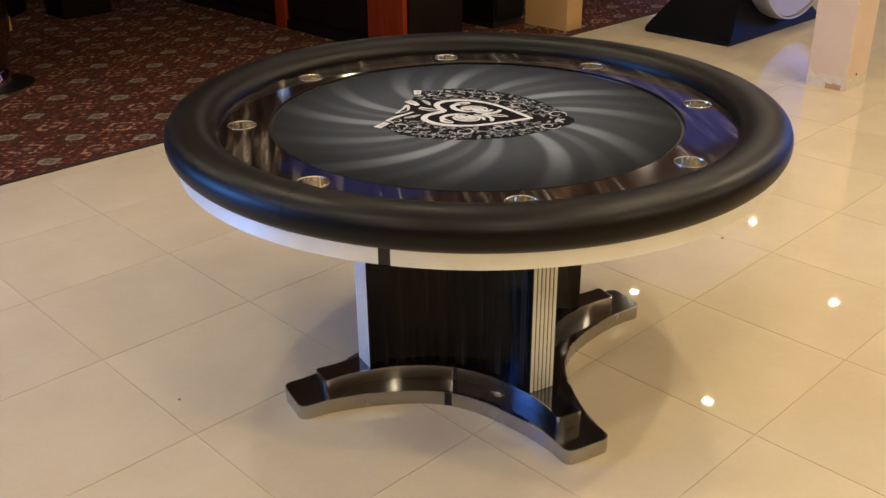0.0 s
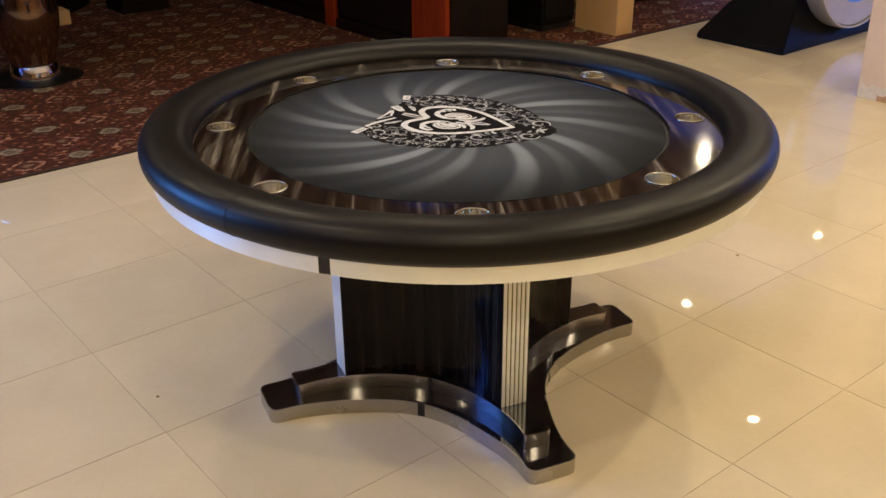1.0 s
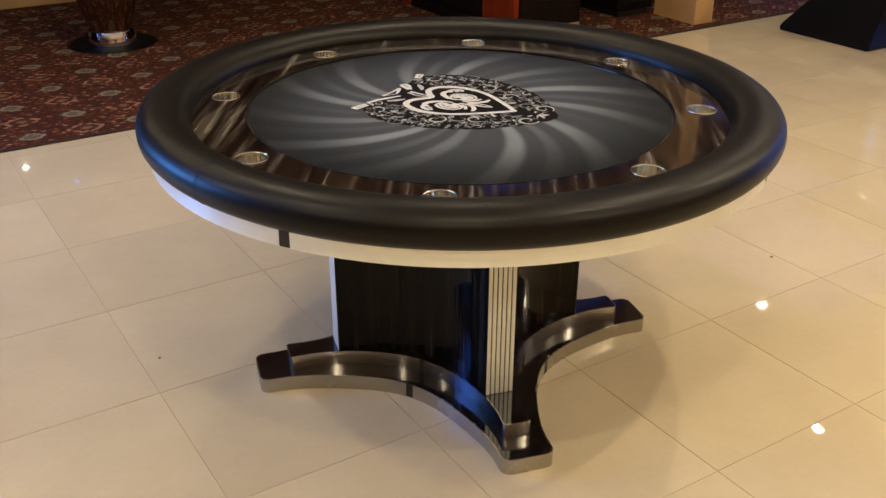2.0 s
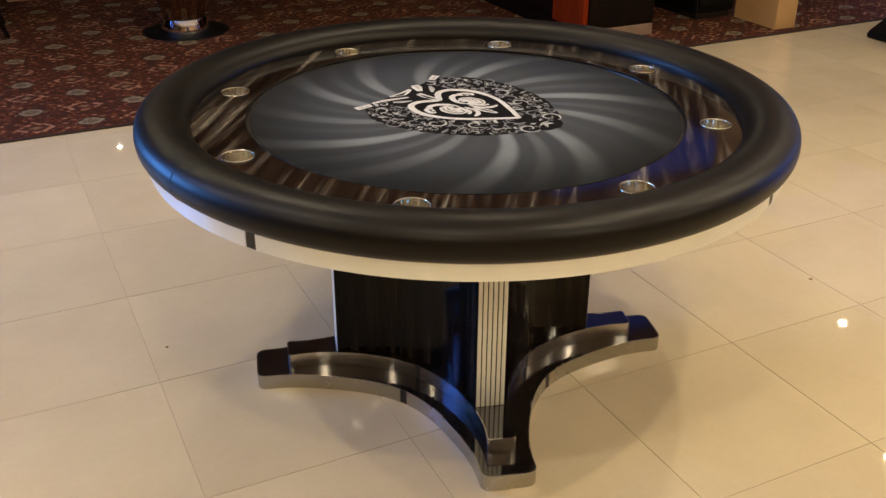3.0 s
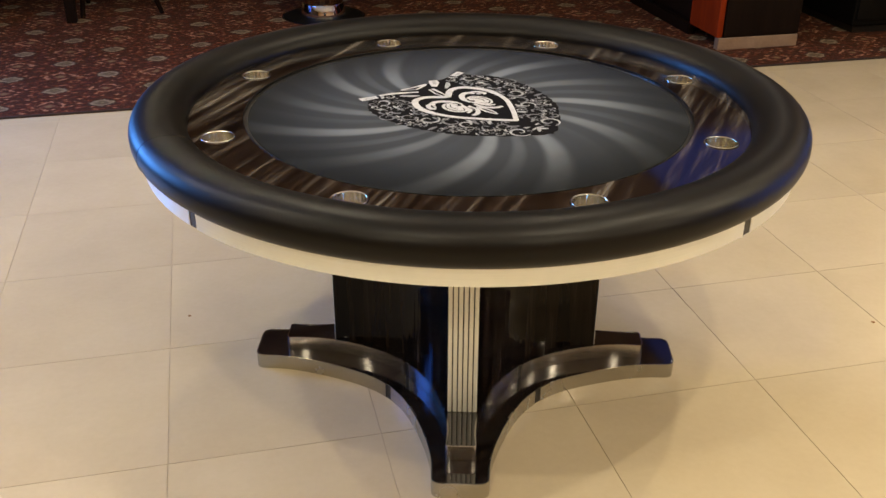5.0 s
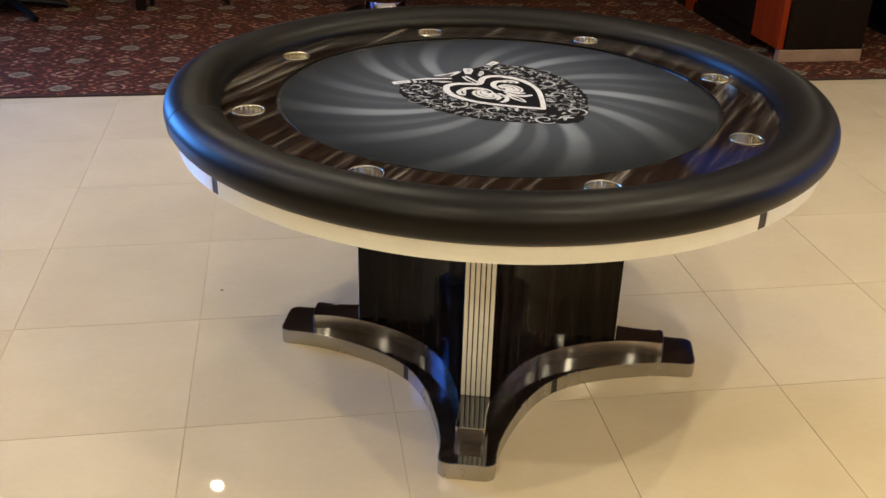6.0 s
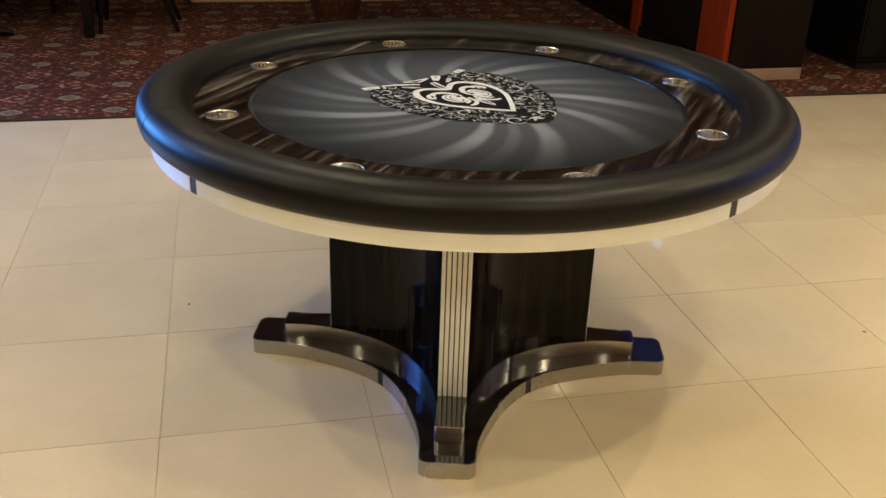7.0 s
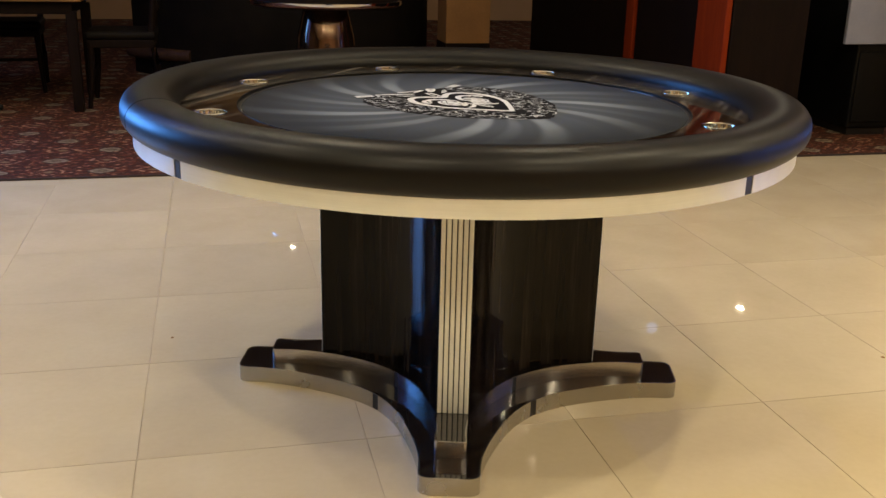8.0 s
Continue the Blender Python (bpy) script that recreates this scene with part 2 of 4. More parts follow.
def brushed(name, low, high, rough, metal=1.0, stretch=(3, 3, 260), relief=0.05, spread=0.0):
    """Brushed metal with fine scratches along its length."""
    m, nt, b = nodes_of(name, rough, metal)
    tc = nt.nodes.new("ShaderNodeTexCoord")
    mp = nt.nodes.new("ShaderNodeMapping")
    mp.inputs["Scale"].default_value = stretch
    nt.links.new(tc.outputs["Object"], mp.inputs["Vector"])
    hair = noise_of(nt, mp.outputs["Vector"], 3.0, 3.0)
    smear = noise_of(nt, tc.outputs["Object"], 12.0, 4.0)
    nt.links.new(ramp(nt, calc(nt, "ADD", calc(nt, "MULTIPLY", hair, 0.4), calc(nt, "MULTIPLY", smear, 0.6)), [(0.35, low), (0.65, high)]), b.inputs["Base Color"])
    nt.links.new(calc(nt, "MULTIPLY_ADD", smear, 0.14, rough - 0.05), b.inputs["Roughness"])
    bump(nt, b, hair, relief, 0.0003)
    if spread:
        around = nt.nodes.new("ShaderNodeTangent")
        around.direction_type, around.axis = "RADIAL", "Z"
        nt.links.new(around.outputs[0], b.inputs["Tangent"])
        b.inputs["Anisotropic"].default_value, b.inputs["Anisotropic Rotation"].default_value = spread, 0.25
    return m


def glow(name, colour, strength):
    m, nt, b = nodes_of(name, 0.4)
    b.inputs["Base Color"].default_value = (*colour, 1)
    b.inputs["Emission Color"].default_value = (*colour, 1)
    b.inputs["Emission Strength"].default_value = strength
    return m


RAY_TWIST = 1.54
TILE_LOW, TILE_HIGH = (0.575, 0.477, 0.325), (0.665, 0.567, 0.397)
M_TILE = polished_tile()
M_GROUT = surface("grout", (0.46, 0.375, 0.255), (0.55, 0.455, 0.31), (0.8, 0.9), grain=200)
M_CARPET = carpet_weave()
M_CARPET_EDGE = surface("carpet_binding", (0.018, 0.010, 0.008), (0.04, 0.02, 0.015), (0.85, 0.95), grain=300, relief=0.4)
M_WALL = surface("wall_panelling", (0.045, 0.022, 0.012), (0.085, 0.045, 0.026), (0.45, 0.6), scale=2, grain=40, stretch=(6, 6, 1))
M_WALL_PALE = surface("wall_paint", (0.42, 0.26, 0.13), (0.50, 0.32, 0.165), (0.85, 0.95), gloss=0.1, scale=2, grain=120)
M_CREAM = surface("cream_ceiling_paint", (0.72, 0.66, 0.55), (0.80, 0.74, 0.63), (0.8, 0.9), scale=1.5, grain=150)
M_CEILING = surface("ceiling_paint", (0.34, 0.205, 0.11), (0.42, 0.26, 0.14), (0.8, 0.9), scale=1.5, grain=150)
M_RAIL = surface("rail_vinyl", (0.0034, 0.0028, 0.0024), (0.0064, 0.0054, 0.0046), (0.36, 0.43), gloss=0.22, scale=4, grain=420, relief=0.18, depth=0.0006)
M_FELT = felt_print()
M_RING = ebony("ebony_flat", 54, True)
M_EBONY = ebony("ebony_upright", 0, False)
M_PLINTH = ebony("ebony_plinth", 20, True, 1.85, 0.22)
M_ALU = brushed("pearl_aluminium", (0.80, 0.81, 0.75), (0.88, 0.89, 0.83), 0.34, 0.35)
M_LOWBAND = brushed("brushed_aluminium", (0.42, 0.40, 0.36), (0.54, 0.52, 0.47), 0.24, 0.95)
M_BAND = brushed("dark_polished_band", (0.42, 0.40, 0.38), (0.60, 0.57, 0.54), 0.17, 1.0, (14, 14, 700), 0.08, 0.90)
M_STEEL = surface("cup_steel", (0.62, 0.58, 0.45), (0.80, 0.76, 0.62), (0.10, 0.17), 1.0, grain=200, relief=0.02)
M_BLACK = surface("black_joint", (0.008, 0.008, 0.008), (0.016, 0.015, 0.015), (0.3, 0.45), grain=150)
M_INK = surface("print_ink_dark", (0.006, 0.0055, 0.007), (0.012, 0.011, 0.013), (0.95, 0.98), gloss=0.05, grain=900)
M_WHITE = surface("print_ink_white", (0.46, 0.46, 0.50), (0.66, 0.67, 0.72), (0.95, 0.98), gloss=0.05, scale=110, grain=900)
M_SILVER_INK = surface("print_ink_silver", (0.24, 0.25, 0.28), (0.52, 0.54, 0.58), (0.95, 0.98), gloss=0.05, scale=60, grain=900)
M_GREY = surface("print_ink_grey", (0.06, 0.062, 0.07), (0.28, 0.29, 0.33), (0.95, 0.98), gloss=0.05, scale=70, grain=900)
M_CHROME = surface("chrome", (0.75, 0.75, 0.76), (0.85, 0.85, 0.86), (0.04, 0.08), 1.0, grain=100, relief=0.0)
M_POST = surface("cream_paint", (0.66, 0.50, 0.36), (0.74, 0.58, 0.43), (0.5, 0.65), scale=3, grain=90, relief=0.15)
M_PLASTER = surface("bare_plaster", (0.62, 0.54, 0.42), (0.76, 0.68, 0.55), (0.8, 0.95), scale=30, grain=120, relief=0.4)
M_SCUFF = surface("scuffed_filler", (0.40, 0.22, 0.10), (0.55, 0.34, 0.18), (0.8, 0.9), scale=30, grain=140)
M_BEIGE = surface("beige_post_paint", (0.48, 0.285, 0.11), (0.56, 0.345, 0.145), (0.4, 0.55), scale=3, grain=80)
M_RED = surface("red_lacquered_wood", (0.15, 0.015, 0.0020), (0.24, 0.030, 0.004), (0.5, 0.65), gloss=0.10, scale=3, grain=30, stretch=(10, 10, 1))
M_DARK = surface("dark_stained_wood", (0.005, 0.0026, 0.0018), (0.012, 0.0060, 0.004), (0.55, 0.7), gloss=0.08, scale=3, grain=40, stretch=(10, 10, 1))
M_BROWN = surface("brown_veneer", (0.045, 0.022, 0.012), (0.085, 0.043, 0.024), (0.4, 0.55), gloss=0.3, scale=3, grain=30, stretch=(8, 8, 1))
M_PEDESTAL = surface("bronzed_metal", (0.20, 0.13, 0.085), (0.30, 0.21, 0.145), (0.08, 0.14), 0.95, scale=3, grain=60, relief=0.02)
M_SKIRT = surface("scuffed_kickboard", (0.20, 0.13, 0.09), (0.32, 0.22, 0.16), (0.4, 0.55), scale=8, grain=90)
M_TAN = surface("tan_laminate", (0.21, 0.105, 0.035), (0.30, 0.155, 0.055), (0.5, 0.65), gloss=0.15, scale=3, grain=60)
M_STEP = surface("pale_tan_laminate", (0.46, 0.29, 0.12), (0.56, 0.37, 0.17), (0.5, 0.65), gloss=0.15, scale=3, grain=60)
M_HIDE = surface("dark_upholstery", (0.004, 0.003, 0.0025), (0.010, 0.007, 0.005), (0.5, 0.65), gloss=0.10, scale=6, grain=260, relief=0.2)
M_BLACKBOX = surface("black_lacquer", (0.003, 0.003, 0.003), (0.007, 0.0065, 0.0065), (0.36, 0.5), gloss=0.13, grain=120)
M_SILVER = surface("silver_paint", (0.48, 0.46, 0.45), (0.58, 0.56, 0.55), (0.3, 0.4), 0.6, grain=200)
M_OFFWHITE = surface("pale_grey_panel", (0.20, 0.21, 0.29), (0.26, 0.27, 0.36), (0.4, 0.55), grain=100)
M_BLUE = glow("blue_light_panel", (0.14, 0.24, 1.0), 0.115)
M_BANK = glow("blue_low_fill", (0.09, 0.26, 1.0), 3.5)
M_FARBANK = glow("blue_rail_fill", (0.09, 0.24, 1.0), 4.0)
M_FACE = glow("blue_disc_sheen", (0.09, 0.26, 1.0), 0.16)
M_VIOLET = glow("violet_light_panel", (0.24, 0.28, 0.95), 0.22)
M_SCREEN = glow("pale_blue_screen", (0.35, 0.55, 1.0), 1.4)


# ---------------------------------------------------------------- mesh helpers
def part(name, bm, material, parent=None, label="", smooth=False):
    if isinstance(bm, bpy.types.Mesh):
        me = bm
    else:
        bmesh.ops.recalc_face_normals(bm, faces=bm.faces)
        me = bpy.data.meshes.new(name)
        bm.to_mesh(me)
        bm.free()
        me.materials.append(material)
        if smooth:
            for p in me.polygons:
                p.use_smooth = True
            me.set_sharp_from_angle(angle=radians(38))
    ob = new(name, me)
    ob.parent = parent
    if label:
        tagged(ob, label)
    return ob


def thing(name, place, label, category, group="", kind=""):
    ob = new(name)
    ob.matrix_world = place if isinstance(place, Matrix) else pose(*place)
    ob.empty_display_size = 0.1
    return tagged(ob, label, category, group, kind)


def box(x0, y0, z0, x1, y1, z1, edge=0.0, segs=2, bm=None):
    bm = bm or bmesh.new()
    made = bmesh.ops.create_cube(bm, size=1.0)
    vs = made["verts"]
    bmesh.ops.scale(bm, vec=(x1 - x0, y1 - y0, z1 - z0), verts=vs)
    bmesh.ops.translate(bm, vec=((x0 + x1) / 2, (y0 + y1) / 2, (z0 + z1) / 2), verts=vs)
    if edge:
        es = list({e for v in vs for e in v.link_edges})
        bmesh.ops.bevel(bm, geom=es, offset=edge, segments=segs, affect="EDGES", profile=0.5)
    return bm


def lathe(profile, n=96, closed=False, x=0.0, y=0.0):
    bm = bmesh.new()
    rings = []
    for r, z in profile:
        if r < 1e-6:
            rings.append([bm.verts.new((x, y, z))])
        else:
            rings.append([bm.verts.new((x + r * math.cos(TAU * i / n), y + r * math.sin(TAU * i / n), z)) for i in range(n)])
    pairs = list(zip(rings, rings[1:])) + ([(rings[-1], rings[0])] if closed else [])
    for a, b in pairs:
        for i in range(n):
            j = (i + 1) % n
            if len(a) == 1 and len(b) == 1:
                continue
            if len(a) == 1:
                bm.faces.new((a[0], b[i], b[j]))
            elif len(b) == 1:
                bm.faces.new((a[i], a[j], b[0]))
            else:
                bm.faces.new((a[i], a[j], b[j], b[i]))
    return bm


def prism(outline, z0, z1, edge=0.0, bm=None):
    bm = bm or bmesh.new()
    low = [bm.verts.new((x, y, z0)) for x, y in outline]
    high = [bm.verts.new((x, y, z1)) for x, y in outline]
    n = len(outline)
    for i in range(n):
        bm.faces.new((low[i], low[(i + 1) % n], high[(i + 1) % n], high[i]))
    bm.faces.new(low[::-1])
    top = bm.faces.new(high)
    if edge:
        bmesh.ops.bevel(bm, geom=list(top.edges), offset=edge, segments=2, affect="EDGES", profile=0.5)
    return bm


def wall_strip(line, z0, z1, thick):
    """An upright band of that thickness along an open line; the thickness grows to the line's right."""
    bm = bmesh.new()
    n = len(line)
    rows = []
    for i, (x, y) in enumerate(line):
        ax, ay = line[max(i - 1, 0)]
        bx, by = line[min(i + 1, n - 1)]
        d = math.hypot(bx - ax, by - ay) or 1.0
        nx, ny = (by - ay) / d, -(bx - ax) / d
        rows.append([bm.verts.new(p) for p in ((x, y, z0), (x + nx * thick, y + ny * thick, z0), (x + nx * thick, y + ny * thick, z1), (x, y, z1))])
    for a, b in zip(rows, rows[1:]):
        for i in range(4):
            j = (i + 1) % 4
            bm.faces.new((a[i], a[j], b[j], b[i]))
    bm.faces.new(rows[0][::-1])
    bm.faces.new(rows[-1])
    return bm


def tube(points, radius, n=10):
    """A round bar along points."""
    bm = bmesh.new()
    rows = []
    pts = [Vector(p) for p in points]
    for i, p in enumerate(pts):
        d = (pts[min(i + 1, len(pts) - 1)] - pts[max(i - 1, 0)]).normalized()
        side = d.cross(Vector((0, 0, 1)))
        side = side.normalized() if side.length > 1e-3 else Vector((1, 0, 0))
        up = side.cross(d)
        rad = radius[i] if isinstance(radius, (list, tuple)) else radius
        rows.append([bm.verts.new(p + (side * math.cos(TAU * k / n) + up * math.sin(TAU * k / n)) * rad) for k in range(n)])
    for a, b in zip(rows, rows[1:]):
        for k in range(n):
            bm.faces.new((a[k], a[(k + 1) % n], b[(k + 1) % n], b[k]))
    bm.faces.new(rows[0])
    bm.faces.new(rows[-1])
    return bm


# ---------------------------------------------------------------- structure
X0, X1, Y0, Y1 = -6.5, 9.5, -5.5, 10.5
CARPET_Y = 2.315

part("floor", box(X0, Y0, -0.12, X1, Y1, -0.0016), M_GROUT)
FLOOR = bpy.data.objects["floor"]
tagged(FLOOR, "cream polished floor tiles with thin dark joints", "floor", kind="structure")
tagged(part("carpet", box(X0, CARPET_Y + 0.012, -0.001, X1, Y1, 0.008), M_CARPET), "red-brown patterned carpet with pale medallions", "carpet", kind="structure")
tagged(part("trim", box(X0, CARPET_Y, -0.001, X1, CARPET_Y + 0.012, 0.0095, 0.003), M_CARPET_EDGE), "dark binding along the edge of the carpet", "trim", kind="structure")
tagged(part("ceiling", box(X0, Y0, CEIL, X1, 2.3, CEIL + 0.1), M_CREAM), "plain cream painted ceiling", "ceiling", kind="structure")
tagged(part("ceiling_dark", box(X0, 2.3, CEIL, X1, Y1, CEIL + 0.1), M_CEILING), "dim brown painted ceiling over the carpet", "ceiling", kind="structure")
tagged(part("wall_north", box(X0, Y1, -0.12, X1, Y1 + 0.15, CEIL), M_WALL_PALE), "plain tan painted wall", "wall", kind="structure")
tagged(part("wall_south", box(X0, Y0 - 0.15, -0.12, X1, Y0, CEIL), M_WALL_PALE), "plain cream wall", "wall", kind="structure")
tagged(part("wall_east", box(X1, Y0, -0.12, X1 + 0.15, Y1, CEIL), M_WALL), "dark brown panelled wall", "wall", kind="structure")
tagged(part("wall_west", box(X0 - 0.15, Y0, -0.12, X0, Y1, CEIL), M_WALL), "dark brown panelled wall", "wall", kind="structure")

# downlight fittings let into the ceiling, over the added fill lamps too
for lx, ly, watts in DOWNLIGHTS:
    d = thing("ceiling_downlight", (lx, ly, CEIL), "round warm downlight in the ceiling", "downlight", "ceiling downlights")
    part("bezel", lathe([(0.066, 0.0), (0.085, 0.0), (0.085, -0.008), (0.075, -0.014), (0.066, -0.010)], 32, True), M_CHROME, d, smooth=True)

# blue ceiling panel and screens
for px, py, hx, hy, mat, label in ((3.45, 4.10, 0.90, 0.67, M_BLUE, "blue glowing light panel let into the ceiling"),
                                   (6.22, 3.30, 0.85, 0.85, M_VIOLET, "dim violet light panel let into the ceiling"),
                                   (7.10, 4.90, 1.00, 0.68, M_VIOLET, "dim violet light panel let into the ceiling")):
    d = thing("blue_ceiling_panel", (px, py, CEIL), label, "light panel", "ceiling light panels")
    part("diffuser", box(-hx, -hy, -0.02, hx, hy, 0.0), mat, d)
    part("frame", box(-hx - 0.04, -hy - 0.04, -0.016, hx + 0.04, hy + 0.04, -0.001, 0.004), M_BLACK, d)
d = thing("blue_ceiling_panel", (*BLUE_SPOT, CEIL), "bright blue lamp panel let into the ceiling", "light panel", "ceiling light panels")
part("diffuser", box(-0.25, -0.70, -0.020, 0.25, 0.70, 0.0), M_BLUE, d)
part("frame", box(-0.29, -0.74, -0.016, 0.29, 0.74, -0.001, 0.004), M_BLACK, d)
d = thing("ceiling_spotlight", pose(3.6, 6.1, CEIL, 0, 0, -25), "small pale blue spotlight on the ceiling", "spotlight")
part("mount", lathe([(0.0, 0.0), (0.05, 0.0), (0.05, -0.02), (0.018, -0.03), (0.018, -0.11), (0.0, -0.11)], 20), M_BLACK, d, smooth=True)
f = part("housing", lathe([(0.0, 0.09), (0.05, 0.09), (0.065, -0.05), (0.060, -0.06), (0.0, -0.05)], 24), M_BLACK, d, smooth=True)
f.matrix_basis = pose(0, 0, -0.16, -62, 0, 0)
f = part("lens", lathe([(0.0, -0.062), (0.055, -0.061), (0.055, -0.055), (0.0, -0.055)], 24), M_SCREEN, d, "pale blue glowing lens", True)
f.matrix_basis = pose(0, 0, -0.16, -62, 0, 0)


# ---------------------------------------------------------------- the card table
TURN_ARMS = 74.5     # one arm of the base points this way
CUP_TURN = 8.0
FELT_R, RING_IN, FELT_Z, WOOD_Z = 0.5165, 0.5235, 0.7150, 0.7185

table = thing("poker_table", (0, 0, 0), "round black padded poker table with printed cloth on four-armed base", "poker table")
BX, BY = 0.002, 0.003


def star(tip, half, mid, fillet, bulge=0.0, steps=30):
    """A four-armed outline with hollow sides: arms tip long and 2*half wide, mid from the centre between them."""
    out = []
    p = Vector((tip, half))
    d = Vector((math.cos(math.pi / 4), math.sin(math.pi / 4)))
    D = (p.length_squared - mid * mid) / (2 * (p.dot(d) - mid))
    R = D - mid
    c = d * D
    q = Vector((half, tip))
    a0 = math.atan2(p.y - c.y, p.x - c.x) % TAU
    a1 = math.atan2(q.y - c.y, q.x - c.x) % TAU
    arc = [Vector((c.x + R * math.cos(a0 + (a1 - a0) * i / steps), c.y + R * math.sin(a0 + (a1 - a0) * i / steps))) for i in range(steps + 1)]
    arc = [v - (c - v).normalized() * -bulge * math.sin(TAU * i / steps) ** 2 for i, v in enumerate(arc)]
    for k in range(4):
        rot = Matrix.Rotation(radians(TURN_ARMS) + k * math.pi / 2, 2)
        for cn, da, db in ((Vector((tip, -half)), Vector((arc[1].x - tip, -arc[1].y + half)).normalized(), Vector((0, 1))),
                           (Vector((tip, half)), Vector((0, -1)), (arc[1] - arc[0]).normalized())):
            s, e = cn + da * fillet, cn + db * fillet
            for i in range(7):
                t = i / 6
                out.append(rot @ ((1 - t) ** 2 * s + 2 * t * (1 - t) * cn + t * t * e))
        for v in arc:
            if (v - arc[0]).length > fillet * 1.15 and (v - arc[-1]).length > fillet * 1.15:
                out.append(rot @ v)
    return [(v.x + BX, v.y + BY) for v in out]


def bands(outline, z0, z1, thick, material, name, parent, gap):
    """Metal edging round a star in four lengths, one to an arm, with a black joint between each two."""
    n = len(outline)
    quarter = n // 4
    arc_n = quarter - 14
    start = 14 + arc_n // 2
    for k in range(4):
        line = [outline[(start + k * quarter + i) % n] for i in range(quarter + 1)]

        def cut(a, b):
            d = math.hypot(b[0] - a[0], b[1] - a[1])
            return (a[0] + (b[0] - a[0]) * gap / d, a[1] + (b[1] - a[1]) * gap / d)

        joint = [cut(line[0], outline[(start + k * quarter - 1) % n]), line[0], cut(line[0], line[1])]
        line = [cut(line[0], line[1])] + line[1:-1] + [cut(line[-1], line[-2])]
        part(name, wall_strip(line, z0, z1, thick), material, parent, "silver metal edging", True)
        part("joint", wall_strip(joint, z0 + 0.0006, z1 - 0.001, thick * 0.8), M_BLACK, parent, "black joint between two lengths of edging")


LOW_Z, UP_Z = 0.041, 0.079
low_outline = star(0.550, 0.064, 0.264, 0.027, 0.011)
lower = part("lower_plinth", prism(low_outline, 0.0, LOW_Z - 0.001, 0.002), M_PLINTH, table, "glossy dark streaked laminate")
bands(low_outline, 0.0004, LOW_Z, 0.0035, M_LOWBAND, "edging", lower, 0.010)
up_outline = star(0.468, 0.033, 0.200, 0.010, 0.004)
upper = part("upper_plinth", prism(up_outline, LOW_Z - 0.001, UP_Z - 0.001, 0.002), M_PLINTH, table, "glossy dark streaked laminate")
bands(up_outline, LOW_Z, UP_Z, 0.003, M_BAND, "edging", upper, 0.006)
col_outline = star(0.340, 0.0355, 0.178, 0.004)
column = part("column", prism(col_outline, UP_Z - 0.002, 0.655), M_EBONY, table, "glossy dark laminate with upright streaks", True)

# fluted silver strips down the four corners of the column
flute_bm = bmesh.new()
FL_W, FL_H0, FL_H1 = 0.0094, UP_Z, 0.648
prof = [(0.0, -FL_W / 2), (0.0010, -FL_W / 2 + 0.0006), (0.0016, -FL_W / 4), (0.0016, FL_W / 4), (0.0010, FL_W / 2 - 0.0006), (0.0, FL_W / 2)]
prism(prof, FL_H0, FL_H1, 0.0, flute_bm)
bmesh.ops.recalc_face_normals(flute_bm, faces=flute_bm.faces)
flute_mesh = bpy.data.meshes.new("flute")
flute_bm.to_mesh(flute_mesh)
flute_bm.free()
flute_mesh.materials.append(M_ALU)
for k in range(4):
    m = pose(BX, BY, 0, 0, 0, TURN_ARMS + 90 * k) @ pose(0.340, 0, 0)
    strip = part("fluted_strip", box(0.0003, -0.0355, UP_Z, 0.0010, 0.0355, 0.648), M_BLACK, table, "silver strip with dark flutes")
    strip.matrix_basis = m
    for i in range(6):
        f = part("flute", flute_mesh, M_ALU, strip)
        f.matrix_basis = pose(0.0009, (i - 2.5) * 0.0119, 0)

# top: under board, silver apron in four lengths, padded rail, wooden ring with cup holes, printed cloth
part("under_board", lathe([(0.0, 0.652), (0.742, 0.652), (0.742, 0.690), (0.700, 0.690), (0.700, 0.660), (0.0, 0.660)], 128), M_BLACK, table, smooth=False)
GAP = 0.95
for k in range(4):
    a0, a1 = TURN_ARMS + 46 + 90 * k + GAP, TURN_ARMS + 136 + 90 * k - GAP
    line = [(0.7445 * math.cos(radians(a0 + (a1 - a0) * i / 48)), 0.7445 * math.sin(radians(a0 + (a1 - a0) * i / 48))) for i in range(49)]
    part("apron", wall_strip(line, 0.6490, 0.696, 0.005), M_ALU, table, "brushed silver apron band", True)
    a0, a1 = TURN_ARMS + 46 + 90 * k - GAP, TURN_ARMS + 46 + 90 * k + GAP
    line = [(0.7445 * math.cos(radians(a0 + (a1 - a0) * i / 4)), 0.7445 * math.sin(radians(a0 + (a1 - a0) * i / 4))) for i in range(5)]
    part("apron_joint", wall_strip(line, 0.6490, 0.696, 0.0035), M_BLACK, table, "black joint in the apron")

RAIL_R, RAIL_OUT, RAIL_IN, RAIL_B, RAIL_Z = 0.7155, 0.0575, 0.0675, 0.0445, 0.7215


def rail_point(a, grow=0.0):
    """Radius and height on the rail's section; its crest lies a little outside the middle."""
    c, s = math.cos(a), math.sin(a)
    p = 2 / (2.25 if c > 0 else 2.0)
    return RAIL_R + ((RAIL_OUT if c > 0 else RAIL_IN) + grow) * math.copysign(abs(c) ** p, c), RAIL_Z + (RAIL_B + grow) * math.copysign(abs(s) ** p, s)


